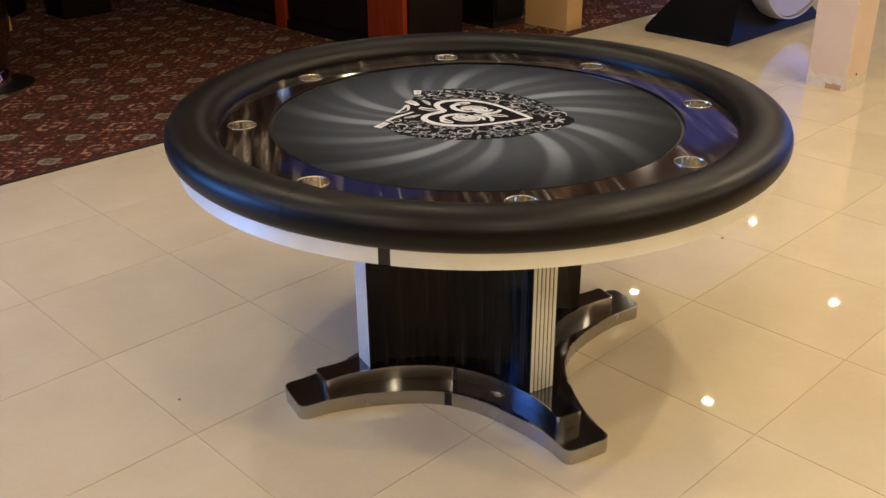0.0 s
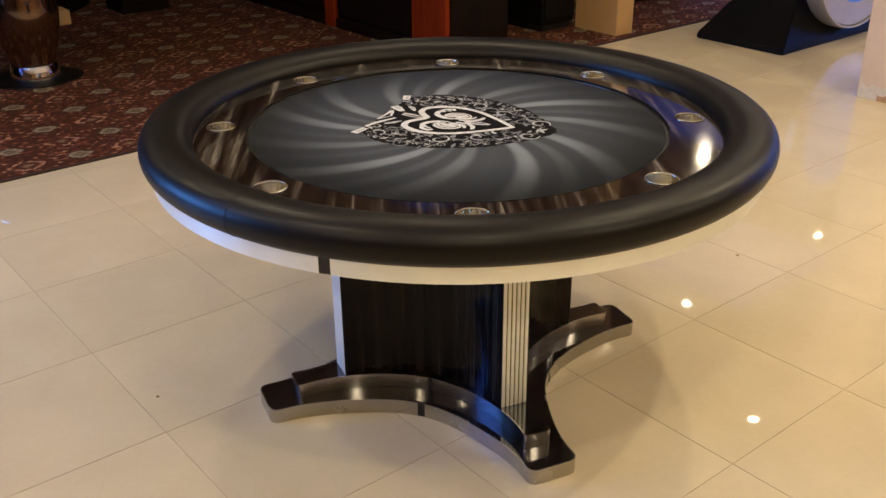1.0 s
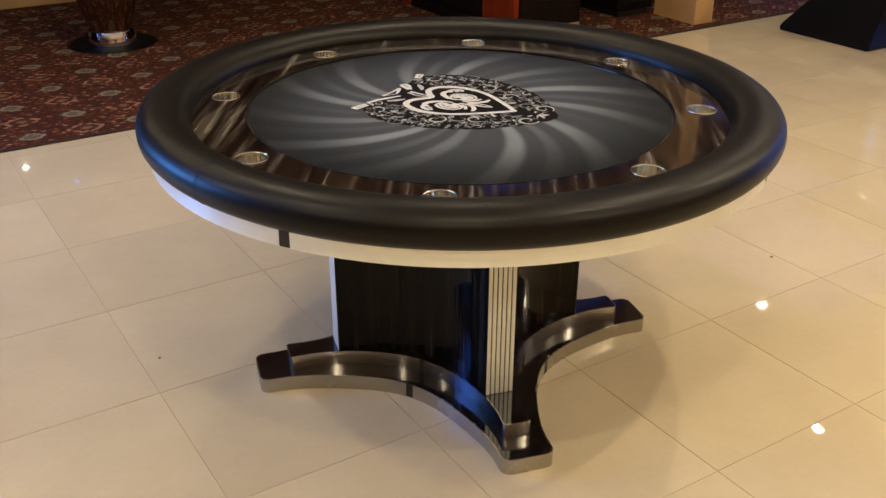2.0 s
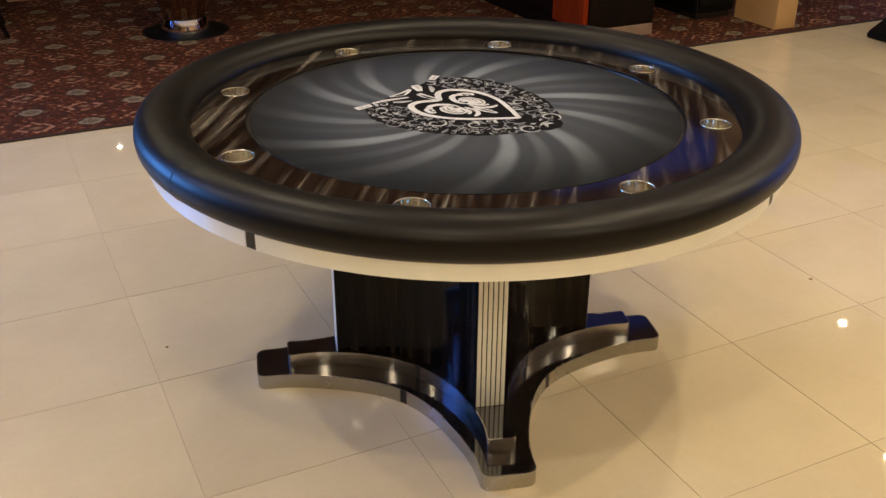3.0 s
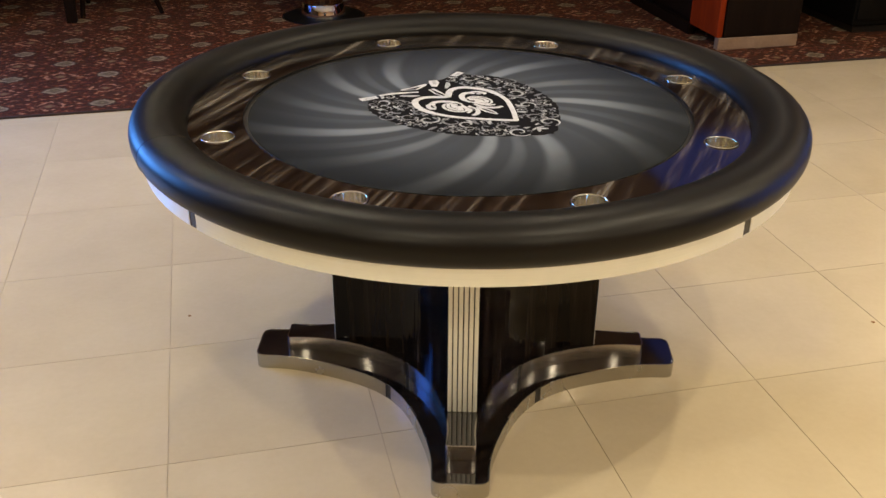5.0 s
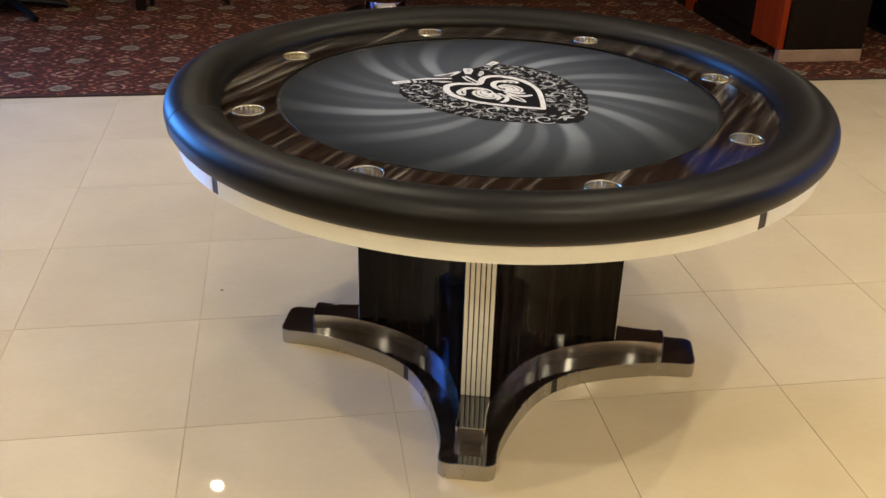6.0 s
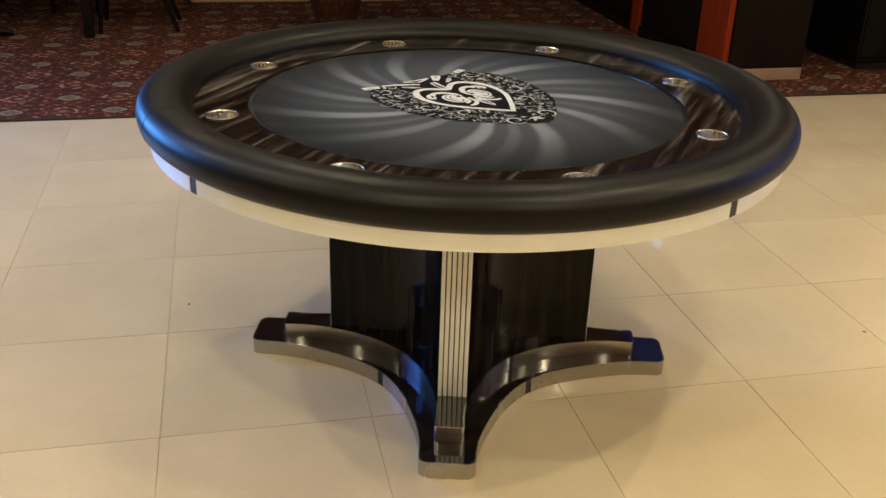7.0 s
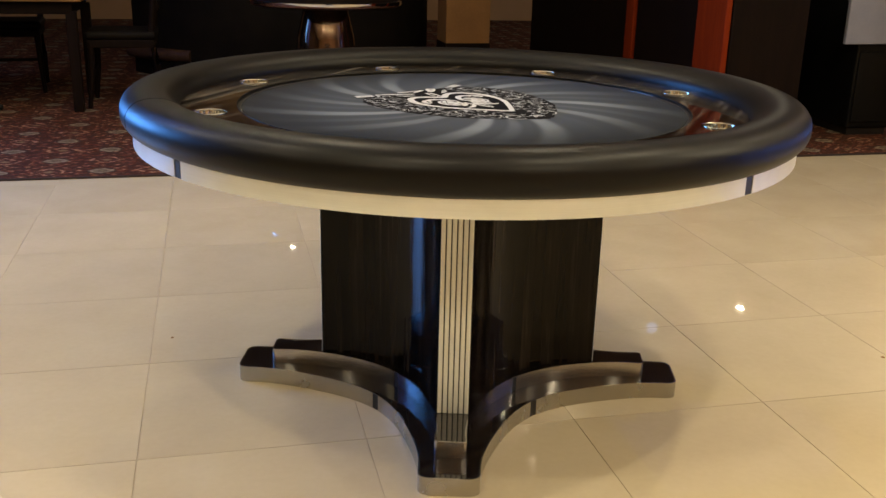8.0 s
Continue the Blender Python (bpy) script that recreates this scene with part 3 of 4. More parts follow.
rail = part("padded_rail", lathe([rail_point(TAU * i / 56) for i in range(56)], 192, True), M_RAIL, table, "black padded vinyl armrest", True)
SEAM = radians(194.5)
sp = [(r * math.cos(SEAM), r * math.sin(SEAM), z) for r, z in (rail_point(radians(-60 + 6.5 * i), 0.0004) for i in range(41))]
part("seam", tube(sp, 0.0005, 6), M_RAIL, rail, "sewn seam across the rail")


def ring_with_holes(r_in, r_out, z, depth, holes, hole_r):
    """A flat ring with round holes through it and a lip that turns down at every edge."""
    bm = bmesh.new()
    loops = [[(r_out * math.cos(TAU * i / 160), r_out * math.sin(TAU * i / 160)) for i in range(160)],
             [(r_in * math.cos(TAU * i / 160), r_in * math.sin(TAU * i / 160)) for i in range(160)]]
    for hx, hy in holes:
        loops.append([(hx + hole_r * math.cos(TAU * i / 36), hy + hole_r * math.sin(TAU * i / 36)) for i in range(36)])
    edges, all_loops = [], []
    for lp in loops:
        vs = [bm.verts.new((x, y, z)) for x, y in lp]
        all_loops.append(vs)
        edges += [bm.edges.new((vs[i], vs[(i + 1) % len(vs)])) for i in range(len(vs))]
    bmesh.ops.triangle_fill(bm, use_beauty=True, edges=edges)
    for vs in all_loops:
        down = [bm.verts.new((v.co.x, v.co.y, z - depth)) for v in vs]
        for i in range(len(vs)):
            j = (i + 1) % len(vs)
            bm.faces.new((vs[i], vs[j], down[j], down[i]))
    return bm


cups = [(0.590 * math.cos(radians(CUP_TURN + 45 * k)), 0.590 * math.sin(radians(CUP_TURN + 45 * k))) for k in range(8)]
part("racetrack", ring_with_holes(RING_IN, 0.668, WOOD_Z, 0.016, cups, 0.0352), M_RING, table, "glossy dark streaked wooden ring")
cup_bm = lathe([(0.0, -0.055), (0.031, -0.055), (0.0335, -0.050), (0.0338, 0.0), (0.0344, 0.0020), (0.0360, 0.0027), (0.0374, 0.0020), (0.0378, 0.0003),
                (0.0347, 0.0001), (0.0347, -0.0575), (0.0, -0.0575)], 80)
bmesh.ops.recalc_face_normals(cup_bm, faces=cup_bm.faces)
for v in cup_bm.verts:
    r = math.hypot(v.co.x, v.co.y)
    if 0.030 < r < 0.0342 and v.co.z < 0.001:
        k = 1 + 0.022 * math.cos(20 * math.atan2(v.co.y, v.co.x))
        v.co.x, v.co.y = v.co.x * k, v.co.y * k
cup_mesh = bpy.data.meshes.new("cup_holder")
cup_bm.to_mesh(cup_mesh)
cup_bm.free()
cup_mesh.materials.append(M_STEEL)
for p in cup_mesh.polygons:
    p.use_smooth = True
for cx, cy in cups:
    c = part("cup_holder", cup_mesh, M_STEEL, table, "polished steel cup holder")
    c.matrix_basis = pose(cx, cy, WOOD_Z)
part("ring_lip", lathe([(RING_IN - 0.0005, WOOD_Z - 0.004), (RING_IN - 0.0005, WOOD_Z + 0.0004), (RING_IN + 0.0002, WOOD_Z + 0.0012), (RING_IN + 0.0010, WOOD_Z + 0.0010), (RING_IN + 0.0014, WOOD_Z - 0.002)], 160, True), M_RAIL, table, "thin dark lip round the cloth", True)
part("groove", lathe([(FELT_R - 0.005, 0.700), (RING_IN + 0.003, 0.700), (RING_IN + 0.003, 0.7125), (FELT_R - 0.005, 0.7125)], 160, True), M_BLACK, table)
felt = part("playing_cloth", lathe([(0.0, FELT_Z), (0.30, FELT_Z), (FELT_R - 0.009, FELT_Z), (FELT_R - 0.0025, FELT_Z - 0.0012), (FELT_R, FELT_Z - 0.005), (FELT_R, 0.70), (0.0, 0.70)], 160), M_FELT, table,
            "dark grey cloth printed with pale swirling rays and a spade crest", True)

# printed crest in the middle of the cloth: u runs to the spade's point, v across
CREST = -60.2
crest = Matrix.Rotation(radians(CREST), 2)
CREST_SHIFT = 0.0165


def on_cloth(u, v):
    return crest @ Vector((u, v + CREST_SHIFT))


def patch(outline, z, bm=None):
    bm = bm or bmesh.new()
    bm.faces.new([bm.verts.new((*on_cloth(u, v), z)) for u, v in outline])
    return bm


def ribbon(line, widths, z, bm):
    rows = []
    n = len(line)
    for i, (u, v) in enumerate(line):
        a, b = line[max(i - 1, 0)], line[min(i + 1, n - 1)]
        d = math.hypot(b[0] - a[0], b[1] - a[1]) or 1.0
        nu, nv = -(b[1] - a[1]) / d, (b[0] - a[0]) / d
        w = widths[i] / 2
        rows.append([bm.verts.new((*on_cloth(u + nu * w, v + nv * w), z)), bm.verts.new((*on_cloth(u - nu * w, v - nv * w), z))])
    for a, b in zip(rows, rows[1:]):
        bm.faces.new((a[0], a[1], b[1], b[0]))


def smooth_line(points, steps=10, loop=False):
    """Catmull-Rom through the points."""
    pts = [Vector(p) for p in points]
    n = len(pts)
    out = []
    for i in range(n if loop else n - 1):
        g = (lambda j: pts[j % n]) if loop else (lambda j: pts[min(max(j, 0), n - 1)])
        p0, p1, p2, p3 = g(i - 1), g(i), g(i + 1), g(i + 2)
        for s in range(steps):
            t = s / steps
            out.append(0.5 * ((2 * p1) + (p2 - p0) * t + (2 * p0 - 5 * p1 + 4 * p2 - p3) * t * t + (3 * p1 - p0 - 3 * p2 + p3) * t ** 3))
    if not loop:
        out.append(pts[-1])
    return [(p.x, p.y) for p in out]


def spade(tip, back, wide, notch):
    """Half outlines of a spade, mirrored; point at u=tip, lobes to u=-back, wide across the half."""
    half = smooth_line([(tip, 0), (tip * 0.62, wide * 0.42), (tip * 0.12, wide * 0.86), (-back * 0.45, wide), (-back * 0.92, wide * 0.78), (-back, wide * 0.42), (-notch, 0.004)], 8)
    return half + [(u, -v) for u, v in half[-2:0:-1]]


Z1, Z2, Z3 = FELT_Z + 0.0004, FELT_Z + 0.0008, FELT_Z + 0.0012
rnd = random.Random(5)
outer = smooth_line([(0.256, 0.0), (0.238, 0.032), (0.198, 0.086), (0.137, 0.148), (0.070, 0.186), (-0.015, 0.213), (-0.105, 0.213), (-0.160, 0.192), (-0.198, 0.150), (-0.206, 0.110), (-0.200, 0.050), (-0.205, 0.0)], 8)
outer = outer + [(u, -v) for u, v in outer[-2:0:-1]]
outer = [(u * (1 + 0.012 * math.sin(37 * i)), v * (1 + 0.014 * math.sin(23 * i + 1))) for i, (u, v) in enumerate(outer)]
part("crest_ground", patch(outer, Z1), M_INK, felt, "black printed ground of the crest")
inner = spade(0.141, 0.122, 0.109, 0.090)
bm = bmesh.new()
closed = inner + [inner[0], inner[1]]
ribbon(closed, [0.0125 + 0.004 * (u < -0.02) for u, v in closed], Z3, bm)
part("spade_outline", bm, M_WHITE, felt, "white printed spade outline")

# plume of scrolls inside the spade


def curl(u, v, r, turns, start, side, width, z, bm, n=22):
    line, ws = [], []
    for i in range(n + 1):
        t = i / n
        a = start + side * turns * TAU * t
        rr = r * (1 - 0.82 * t)
        line.append((u + rr * math.cos(a), v + rr * math.sin(a)))
        ws.append(width * (0.35 + 0.9 * math.sin(math.pi * min(1, t * 1.1 + 0.05))))
    ribbon(line, ws, z, bm)


def leaf(u, v, length, ang, width, z, bm, bend=0.3):
    line, ws = [], []
    for i in range(11):
        t = i / 10
        a = ang + bend * t
        line.append((u + length * t * math.cos(a), v + length * t * math.sin(a)))
        ws.append(width * math.sin(math.pi * (0.06 + 0.90 * t)) ** 0.8)
    ribbon(line, ws, z, bm)


def printed(name, draw, material):
    one = bmesh.new()
    draw(one)
    part(name, one, material, felt)


def ball(u, v, ru, rv, z, bm, n=28):
    patch([(u + ru * math.cos(TAU * i / n), v + rv * math.sin(TAU * i / n)) for i in range(n)], z, bm)


def stroke(points, width, taper=0.25):
    """A brush stroke through the points, thin at both ends."""
    line = smooth_line(points, 8)
    n = len(line) - 1
    return line, [width * (taper + (1 - taper) * math.sin(math.pi * (0.08 + 0.84 * i / n)) ** 0.7) for i in range(n + 1)]


for s in (1, -1):
    # a round white scroll each side of the middle with dark lines in it, a tail that curls back, petals to the point
    printed("plume_scroll", lambda q: ball(-0.018, s * 0.041, 0.037, 0.027, Z2 + 0.0001, q), M_WHITE)
    printed("plume_line", lambda q: ribbon(*stroke([(-0.050, s * 0.040), (-0.030, s * 0.058), (0.000, s * 0.056), (0.012, s * 0.040), (-0.002, s * 0.030)], 0.0032), Z3 + 0.0003, q), M_INK)
    printed("plume_line", lambda q: ribbon(*stroke([(-0.042, s * 0.034), (-0.024, s * 0.048), (-0.004, s * 0.044)], 0.0026), Z3 + 0.0003, q), M_INK)
    printed("plume_eye", lambda q: ball(-0.030, s * 0.023, 0.013, 0.0065, Z3 + 0.0004, q), M_INK)
    printed("plume_eye", lambda q: ball(-0.033, s * 0.026, 0.0065, 0.0042, Z3 + 0.0006, q), M_WHITE)
    printed("plume_tail", lambda q: ribbon(*stroke([(-0.022, s * 0.014), (-0.050, s * 0.017), (-0.074, s * 0.036), (-0.078, s * 0.058), (-0.062, s * 0.068)], 0.015), Z2 + 0.0003, q), M_WHITE)
    printed("plume_tail", lambda q: ribbon(*stroke([(-0.078, s * 0.060), (-0.070, s * 0.080), (-0.050, s * 0.089), (-0.042, s * 0.080)], 0.012), Z2 + 0.0004, q), M_WHITE)
    printed("plume_tail", lambda q: ribbon(*stroke([(-0.060, s * 0.072), (-0.048, s * 0.076)], 0.008), Z2 + 0.0005, q), M_WHITE)
    printed("plume_leaf", lambda q: ribbon(*stroke([(-0.006, s * 0.010), (0.026, s * 0.014), (0.046, s * 0.030), (0.050, s * 0.050)], 0.013), Z2 + 0.0004, q), M_WHITE)
    printed("plume_line", lambda q: ribbon(*stroke([(0.006, s * 0.014), (0.028, s * 0.020), (0.042, s * 0.036)], 0.0024), Z3 + 0.0005, q), M_INK)
    printed("plume_leaf", lambda q: ribbon(*stroke([(0.004, s * 0.020), (0.022, s * 0.030), (0.030, s * 0.046)], 0.010), Z2 + 0.0005, q), M_WHITE)
printed("plume_leaf", lambda q: leaf(0.012, 0, 0.070, 0, 0.0200, Z2 + 0.0006, q, 0), M_WHITE)
printed("plume_line", lambda q: leaf(0.030, 0, 0.044, 0, 0.0070, Z3 + 0.0007, q, 0), M_INK)


# leafy border of scrolls round the spade, the same on both sides
def inside(p, poly):
    hit = False
    for (x1, y1), (x2, y2) in zip(poly, poly[1:] + poly[:1]):
        if (y1 > p[1]) != (y2 > p[1]) and p[0] < (x2 - x1) * (p[1] - y1) / (y2 - y1) + x1:
            hit = not hit
    return hit


keep_out = [(u * 1.13 + 0.004, v * 1.13) for u, v in inner]
white_bm, grey_bm = bmesh.new(), bmesh.new()
placed = []
tries = 0
rim = [(u * 0.95, v * 0.95) for u, v in outer]
while len(placed) < 190 and tries < 9000:
    tries += 1
    u, v = rnd.uniform(-0.20, 0.255), rnd.uniform(0.004, 0.22)
    r = rnd.choice((0.034, 0.028, 0.022, 0.014, 0.009, 0.007))
    if not inside((u, v), rim) or inside((u, v), keep_out) or (u < -0.09 and v < 0.10):
        continue
    if any(math.hypot(u - a, v - b) < 0.62 * (r + q) for a, b, q in placed):
        continue
    placed.append((u, v, r))
    start, side, turns = rnd.uniform(0, TAU), rnd.choice((1, -1)), rnd.uniform(0.6, 1.3)
    target = white_bm if rnd.random() < 0.36 else grey_bm
    zz = Z2 + 0.00002 * (len(placed) % 9)
    is_leaf = rnd.random() < 0.45
    bend = rnd.uniform(-1.2, 1.2)
    for s in (1, -1):
        if is_leaf:
            leaf(u, s * v, min(r, 0.016) * 1.9, s * start, min(r, 0.016) * 0.62, zz, target, s * bend)
        else:
            curl(u, s * v, r, turns, s * start, s * side, 0.0022 + r * 0.10, zz, target, 18)
tagged(part("scroll_border", white_bm, M_SILVER_INK, felt, "pale grey printed leaf scrolls"), kind="stuff")
tagged(part("scroll_border_shade", grey_bm, M_GREY, felt, "grey printed leaf scrolls"), kind="stuff")

# ribbon and stem behind the spade's lobes
printed("crest_stem", lambda q: ribbon([(-0.088, 0.004), (-0.120, 0.010), (-0.160, 0.016)], [0.005, 0.006, 0.010], Z3, q), M_WHITE)
printed("crest_stem", lambda q: ribbon([(-0.096, -0.004), (-0.130, -0.004), (-0.160, 0.006)], [0.004, 0.004, 0.006], Z3 + 0.0001, q), M_WHITE)
for s, shift in ((1, 0.0), (-1, 0.006)):
    printed("crest_ribbon", lambda q: ribbon([(-0.213, s * (0.166 + shift)), (-0.201, s * 0.128)], [0.022, 0.018], Z3 + 0.0002, q), M_WHITE)
    printed("crest_ribbon", lambda q: ribbon([(-0.208, s * (0.156 + shift)), (-0.201, s * 0.134)], [0.009, 0.006], Z3 + 0.0005, q), M_SILVER_INK)
printed("crest_ribbon", lambda q: ribbon([(-0.208, -0.116), (-0.196, -0.080), (-0.164, -0.026)], [0.009, 0.013, 0.008], Z3, q), M_WHITE)
printed("crest_ribbon", lambda q: ribbon([(-0.204, -0.050), (-0.199, -0.010), (-0.198, 0.028)], [0.006, 0.006, 0.010], Z3 + 0.0001, q), M_WHITE)
printed("crest_ribbon", lambda q: ribbon([(-0.198, 0.028), (-0.188, 0.006), (-0.181, -0.018)], [0.010, 0.008, 0.005], Z3 + 0.0003, q), M_WHITE)
printed("crest_ribbon", lambda q: ribbon([(-0.202, -0.050), (-0.182, -0.018)], [0.005, 0.005], Z3 + 0.0002, q), M_SILVER_INK)
printed("crest_ribbon", lambda q: ribbon([(-0.209, 0.064), (-0.192, 0.052), (-0.170, 0.032)], [0.022, 0.026, 0.014], Z3, q), M_WHITE)
printed("crest_ribbon", lambda q: ribbon([(-0.204, 0.062), (-0.184, 0.046)], [0.010, 0.008], Z3 + 0.0004, q), M_SILVER_INK)
for s in (1, -1):
    printed("crest_ribbon", lambda q: ribbon([(-0.172, s * 0.080), (-0.154, s * 0.064), (-0.140, s * 0.044)], [0.008, 0.015, 0.006], Z3 + 0.0001, q), M_SILVER_INK)


# ---------------------------------------------------------------- posts
post = thing("square_post", (3.43, 0.565, 0), "cream painted square post with chipped plaster at its foot", "post", kind="structure")
part("shaft", box(-0.125, -0.112, 0.0, 0.125, 0.112, CEIL, 0.006), M_POST, post)


def chip(width, height, seed):
    """A ragged flat patch standing up from the floor."""
    r = random.Random(seed)
    top = [(width * (i / 12 - 0.5), height * (0.75 + 0.35 * r.random() + (0.25 if i in (0, 12) else 0))) for i in range(13)]
    return [(-width / 2, 0.0)] + [(width / 2, 0.0)] + top[::-1]


for m, w, h, seed in ((pose(0, -0.1125, 0, 90, 0, 0), 0.23, 0.065, 1), (pose(-0.1255, 0, 0, 90, 0, -90), 0.205, 0.075, 2)):
    f = part("bare_patch", prism(chip(w, h, seed), 0.0, 0.0022), M_PLASTER, post, "bare white plaster where the paint is chipped")
    f.matrix_basis = m
f = part("scuff", prism(chip(0.085, 0.032, 4), 0.0022, 0.0040), M_SCUFF, post, "brown scuffed filler")
f.matrix_basis = pose(-0.1255, -0.045, 0, 90, 0, -90)
f = part("nail_hole", lathe([(0.0, 0.0), (0.007, 0.0), (0.006, 0.002), (0.0, 0.003)], 12), M_BLACK, post)
f.matrix_basis = pose(-0.02, -0.1146, 0.075, 90, 0, 0)

beige = thing("beige_post", (3.44, 2.58, 0), "warm beige painted square post at the carpet's edge", "post", kind="structure")
part("shaft", box(-0.08, -0.185, 0.0, 0.08, 0.185, CEIL, 0.006), M_BEIGE, beige)

# ---------------------------------------------------------------- dark panelled bank with red posts
bank = thing("panelled_counter", (2.12, 2.62, 0), "dark wood panelled counter with red lacquered posts on the carpet", "counter")
part("body", box(0.02, 0.02, 0.07, 0.50, 3.4, 0.90, 0.008), M_DARK, bank)
part("kickboard", box(0.004, 0.004, 0.008, 0.49, 0.05, 0.075, 0.004), M_SKIRT, bank, "scuffed pale kickboard")
part("end_panel", box(0.034, 0.006, 0.076, 0.49, 0.03, 0.90, 0.004), M_DARK, bank, "dark brown veneered end panel")
part("post", box(-0.006, 0.012, 0.076, 0.03, 0.34, 1.5, 0.006), M_RED, bank, "red lacquered corner post")
part("post", box(-0.01, 1.20, 0.008, 0.07, 1.32, 1.5, 0.008), M_RED, bank, "red lacquered post")
part("side_panel", box(0.006, 0.36, 0.10, 0.02, 1.18, 0.88, 0.004), M_DARK, bank)
part("side_panel", box(0.006, 1.34, 0.10, 0.02, 3.36, 0.88, 0.004), M_DARK, bank)
part("base_rail", box(0.0, 0.36, 0.008, 0.04, 3.38, 0.07, 0.004), M_DARK, bank)
part("worktop", box(-0.05, -0.04, 0.90, 0.55, 3.45, 0.94, 0.01), M_BROWN, bank)

cab = thing("black_cabinet", (3.06, 2.78, 0), "black lacquered cabinet with a pale panel on its front", "cabinet")
part("body", box(0.0, 0.0, 0.05, 0.30, 0.62, 1.1, 0.012), M_BLACKBOX, cab)
part("plinth", box(0.02, 0.02, 0.008, 0.28, 0.60, 0.05, 0.004), M_BLACK, cab)
part("door", box(0.012, -0.014, 0.09, 0.288, 0.0, 0.50, 0.004), M_BLACKBOX, cab)
part("pale_panel", box(-0.11, -0.03, 0.545, 0.29, -0.002, 0.80, 0.006), M_OFFWHITE, cab, "pale grey panel")

# ---------------------------------------------------------------- black plinth with a silver wheel
drum = thing("wheel_machine", (4.33, 1.73, 0), "large silver wheel on a black flared plinth", "gaming machine")
bm = bmesh.new()
lo = [(-0.58, -0.32), (0.60, -0.32), (0.60, 0.32), (-0.58, 0.32)]
hi = [(-0.30, -0.20), (0.34, -0.20), (0.34, 0.20), (-0.30, 0.20)]
va = [bm.verts.new((x, y, 0.0)) for x, y in lo]
vm = [bm.verts.new((x, y, 0.035)) for x, y in lo]
vb = [bm.verts.new((x, y, 0.30)) for x, y in hi]
for a, b in ((va, vm), (vm, vb)):
    for i in range(4):
        bm.faces.new((a[i], a[(i + 1) % 4], b[(i + 1) % 4], b[i]))
bm.faces.new(va[::-1])
bm.faces.new(vb)
bmesh.ops.bevel(bm, geom=list(bm.edges), offset=0.008, segments=2, affect="EDGES")
part("plinth", bm, M_BLACKBOX, drum)
WHEEL = pose(0.10, -0.33, 0.615, 90, 0, 0)
f = part("wheel_disc", lathe([(0.0, -0.05), (0.46, -0.05), (0.51, -0.045), (0.525, -0.025), (0.525, 0.025), (0.51, 0.045), (0.46, 0.05), (0.0, 0.05)], 96), M_SILVER, drum, "large silver disc", True)
f.matrix_basis = WHEEL
f = part("disc_rim", lathe([(0.490, -0.060), (0.528, -0.060), (0.535, -0.030), (0.535, 0.030), (0.528, 0.060), (0.518, 0.060), (0.518, -0.045), (0.490, -0.052)], 96, True), M_SILVER, drum, smooth=True)
f.matrix_basis = WHEEL
# blue reflection in the silver disc put in as a weak glow
f = part("disc_sheen", lathe([(0.0, 0.046), (0.36, 0.046), (0.37, 0.050), (0.36, 0.056), (0.0, 0.058)], 96), M_FACE, drum, "blue reflection on the disc, put in as a dim glow", True)
f.matrix_basis = WHEEL
f = part("hub", lathe([(0.0, 0.0), (0.09, 0.0), (0.09, 0.30), (0.0, 0.30)], 32), M_BLACKBOX, drum, smooth=True)
f.matrix_basis = pose(0.10, -0.20, 0.615, -90, 0, 0)
part("stand", box(0.02, -0.10, 0.28, 0.18, 0.10, 0.80, 0.01), M_BLACKBOX, drum)

# ---------------------------------------------------------------- round pedestal table on the carpet
ped = thing("pedestal_table", (0.11, 3.86, 0.008), "round dark table on a bulging brown pedestal with chrome bands", "table")
part("base_disc", lathe([(0.0, 0.0), (0.245, 0.0), (0.250, 0.003), (0.246, 0.009), (0.235, 0.012), (0.0, 0.013)], 64), M_BLACKBOX, ped, smooth=True)
part("base_rim", lathe([(0.2475, 0.0), (0.2535, 0.0), (0.2535, 0.006), (0.2475, 0.006)], 64, True), M_CHROME, ped)
part("foot_band", lathe([(0.112, 0.012), (0.140, 0.012), (0.141, 0.016), (0.124, 0.086), (0.121, 0.090), (0.112, 0.090)], 64, True), M_CHROME, ped, "chrome band round the foot", True)
part("pedestal", lathe([(0.0, 0.012), (0.114, 0.012), (0.118, 0.090), (0.136, 0.150), (0.154, 0.215), (0.174, 0.30), (0.182, 0.38), (0.174, 0.47), (0.150, 0.57), (0.130, 0.655), (0.0, 0.655)], 64), M_PEDESTAL, ped, "glossy bronzed bulging pedestal", True)
part("top", lathe([(0.0, 0.655), (0.44, 0.655), (0.45, 0.66), (0.45, 0.73), (0.44, 0.74), (0.0, 0.74)], 96), M_DARK, ped)
part("edge_band", lathe([(0.448, 0.668), (0.458, 0.666), (0.462, 0.672), (0.462, 0.692), (0.448, 0.697)], 96, True), M_CHROME, ped, "chrome band under the table's edge", True)

# ---------------------------------------------------------------- platform and round-backed booth at the back
tagged(part("platform_step", box(-0.80, 5.13, 0.006, 0.78, 5.30, 0.110, 0.012), M_STEP), "low pale tan laminated step on the carpet", "step")
booth = thing("curved_booth", (0.0, 6.05, 0.008), "dark upholstered booth with a curved brown back", "booth")
arc = [(1.15 * math.cos(radians(200 + 140 * i / 32)), 0.78 * math.sin(radians(200 + 140 * i / 32)) + 0.08) for i in range(33)]
part("backrest", wall_strip(arc, 0.0, 0.86, 0.10), M_HIDE, booth, smooth=True)
part("edge_roll", tube([(x * 1.03, y * 1.03, 0.88) for x, y in arc], 0.065, 12), M_BROWN, booth, "brown rounded top edge", True)
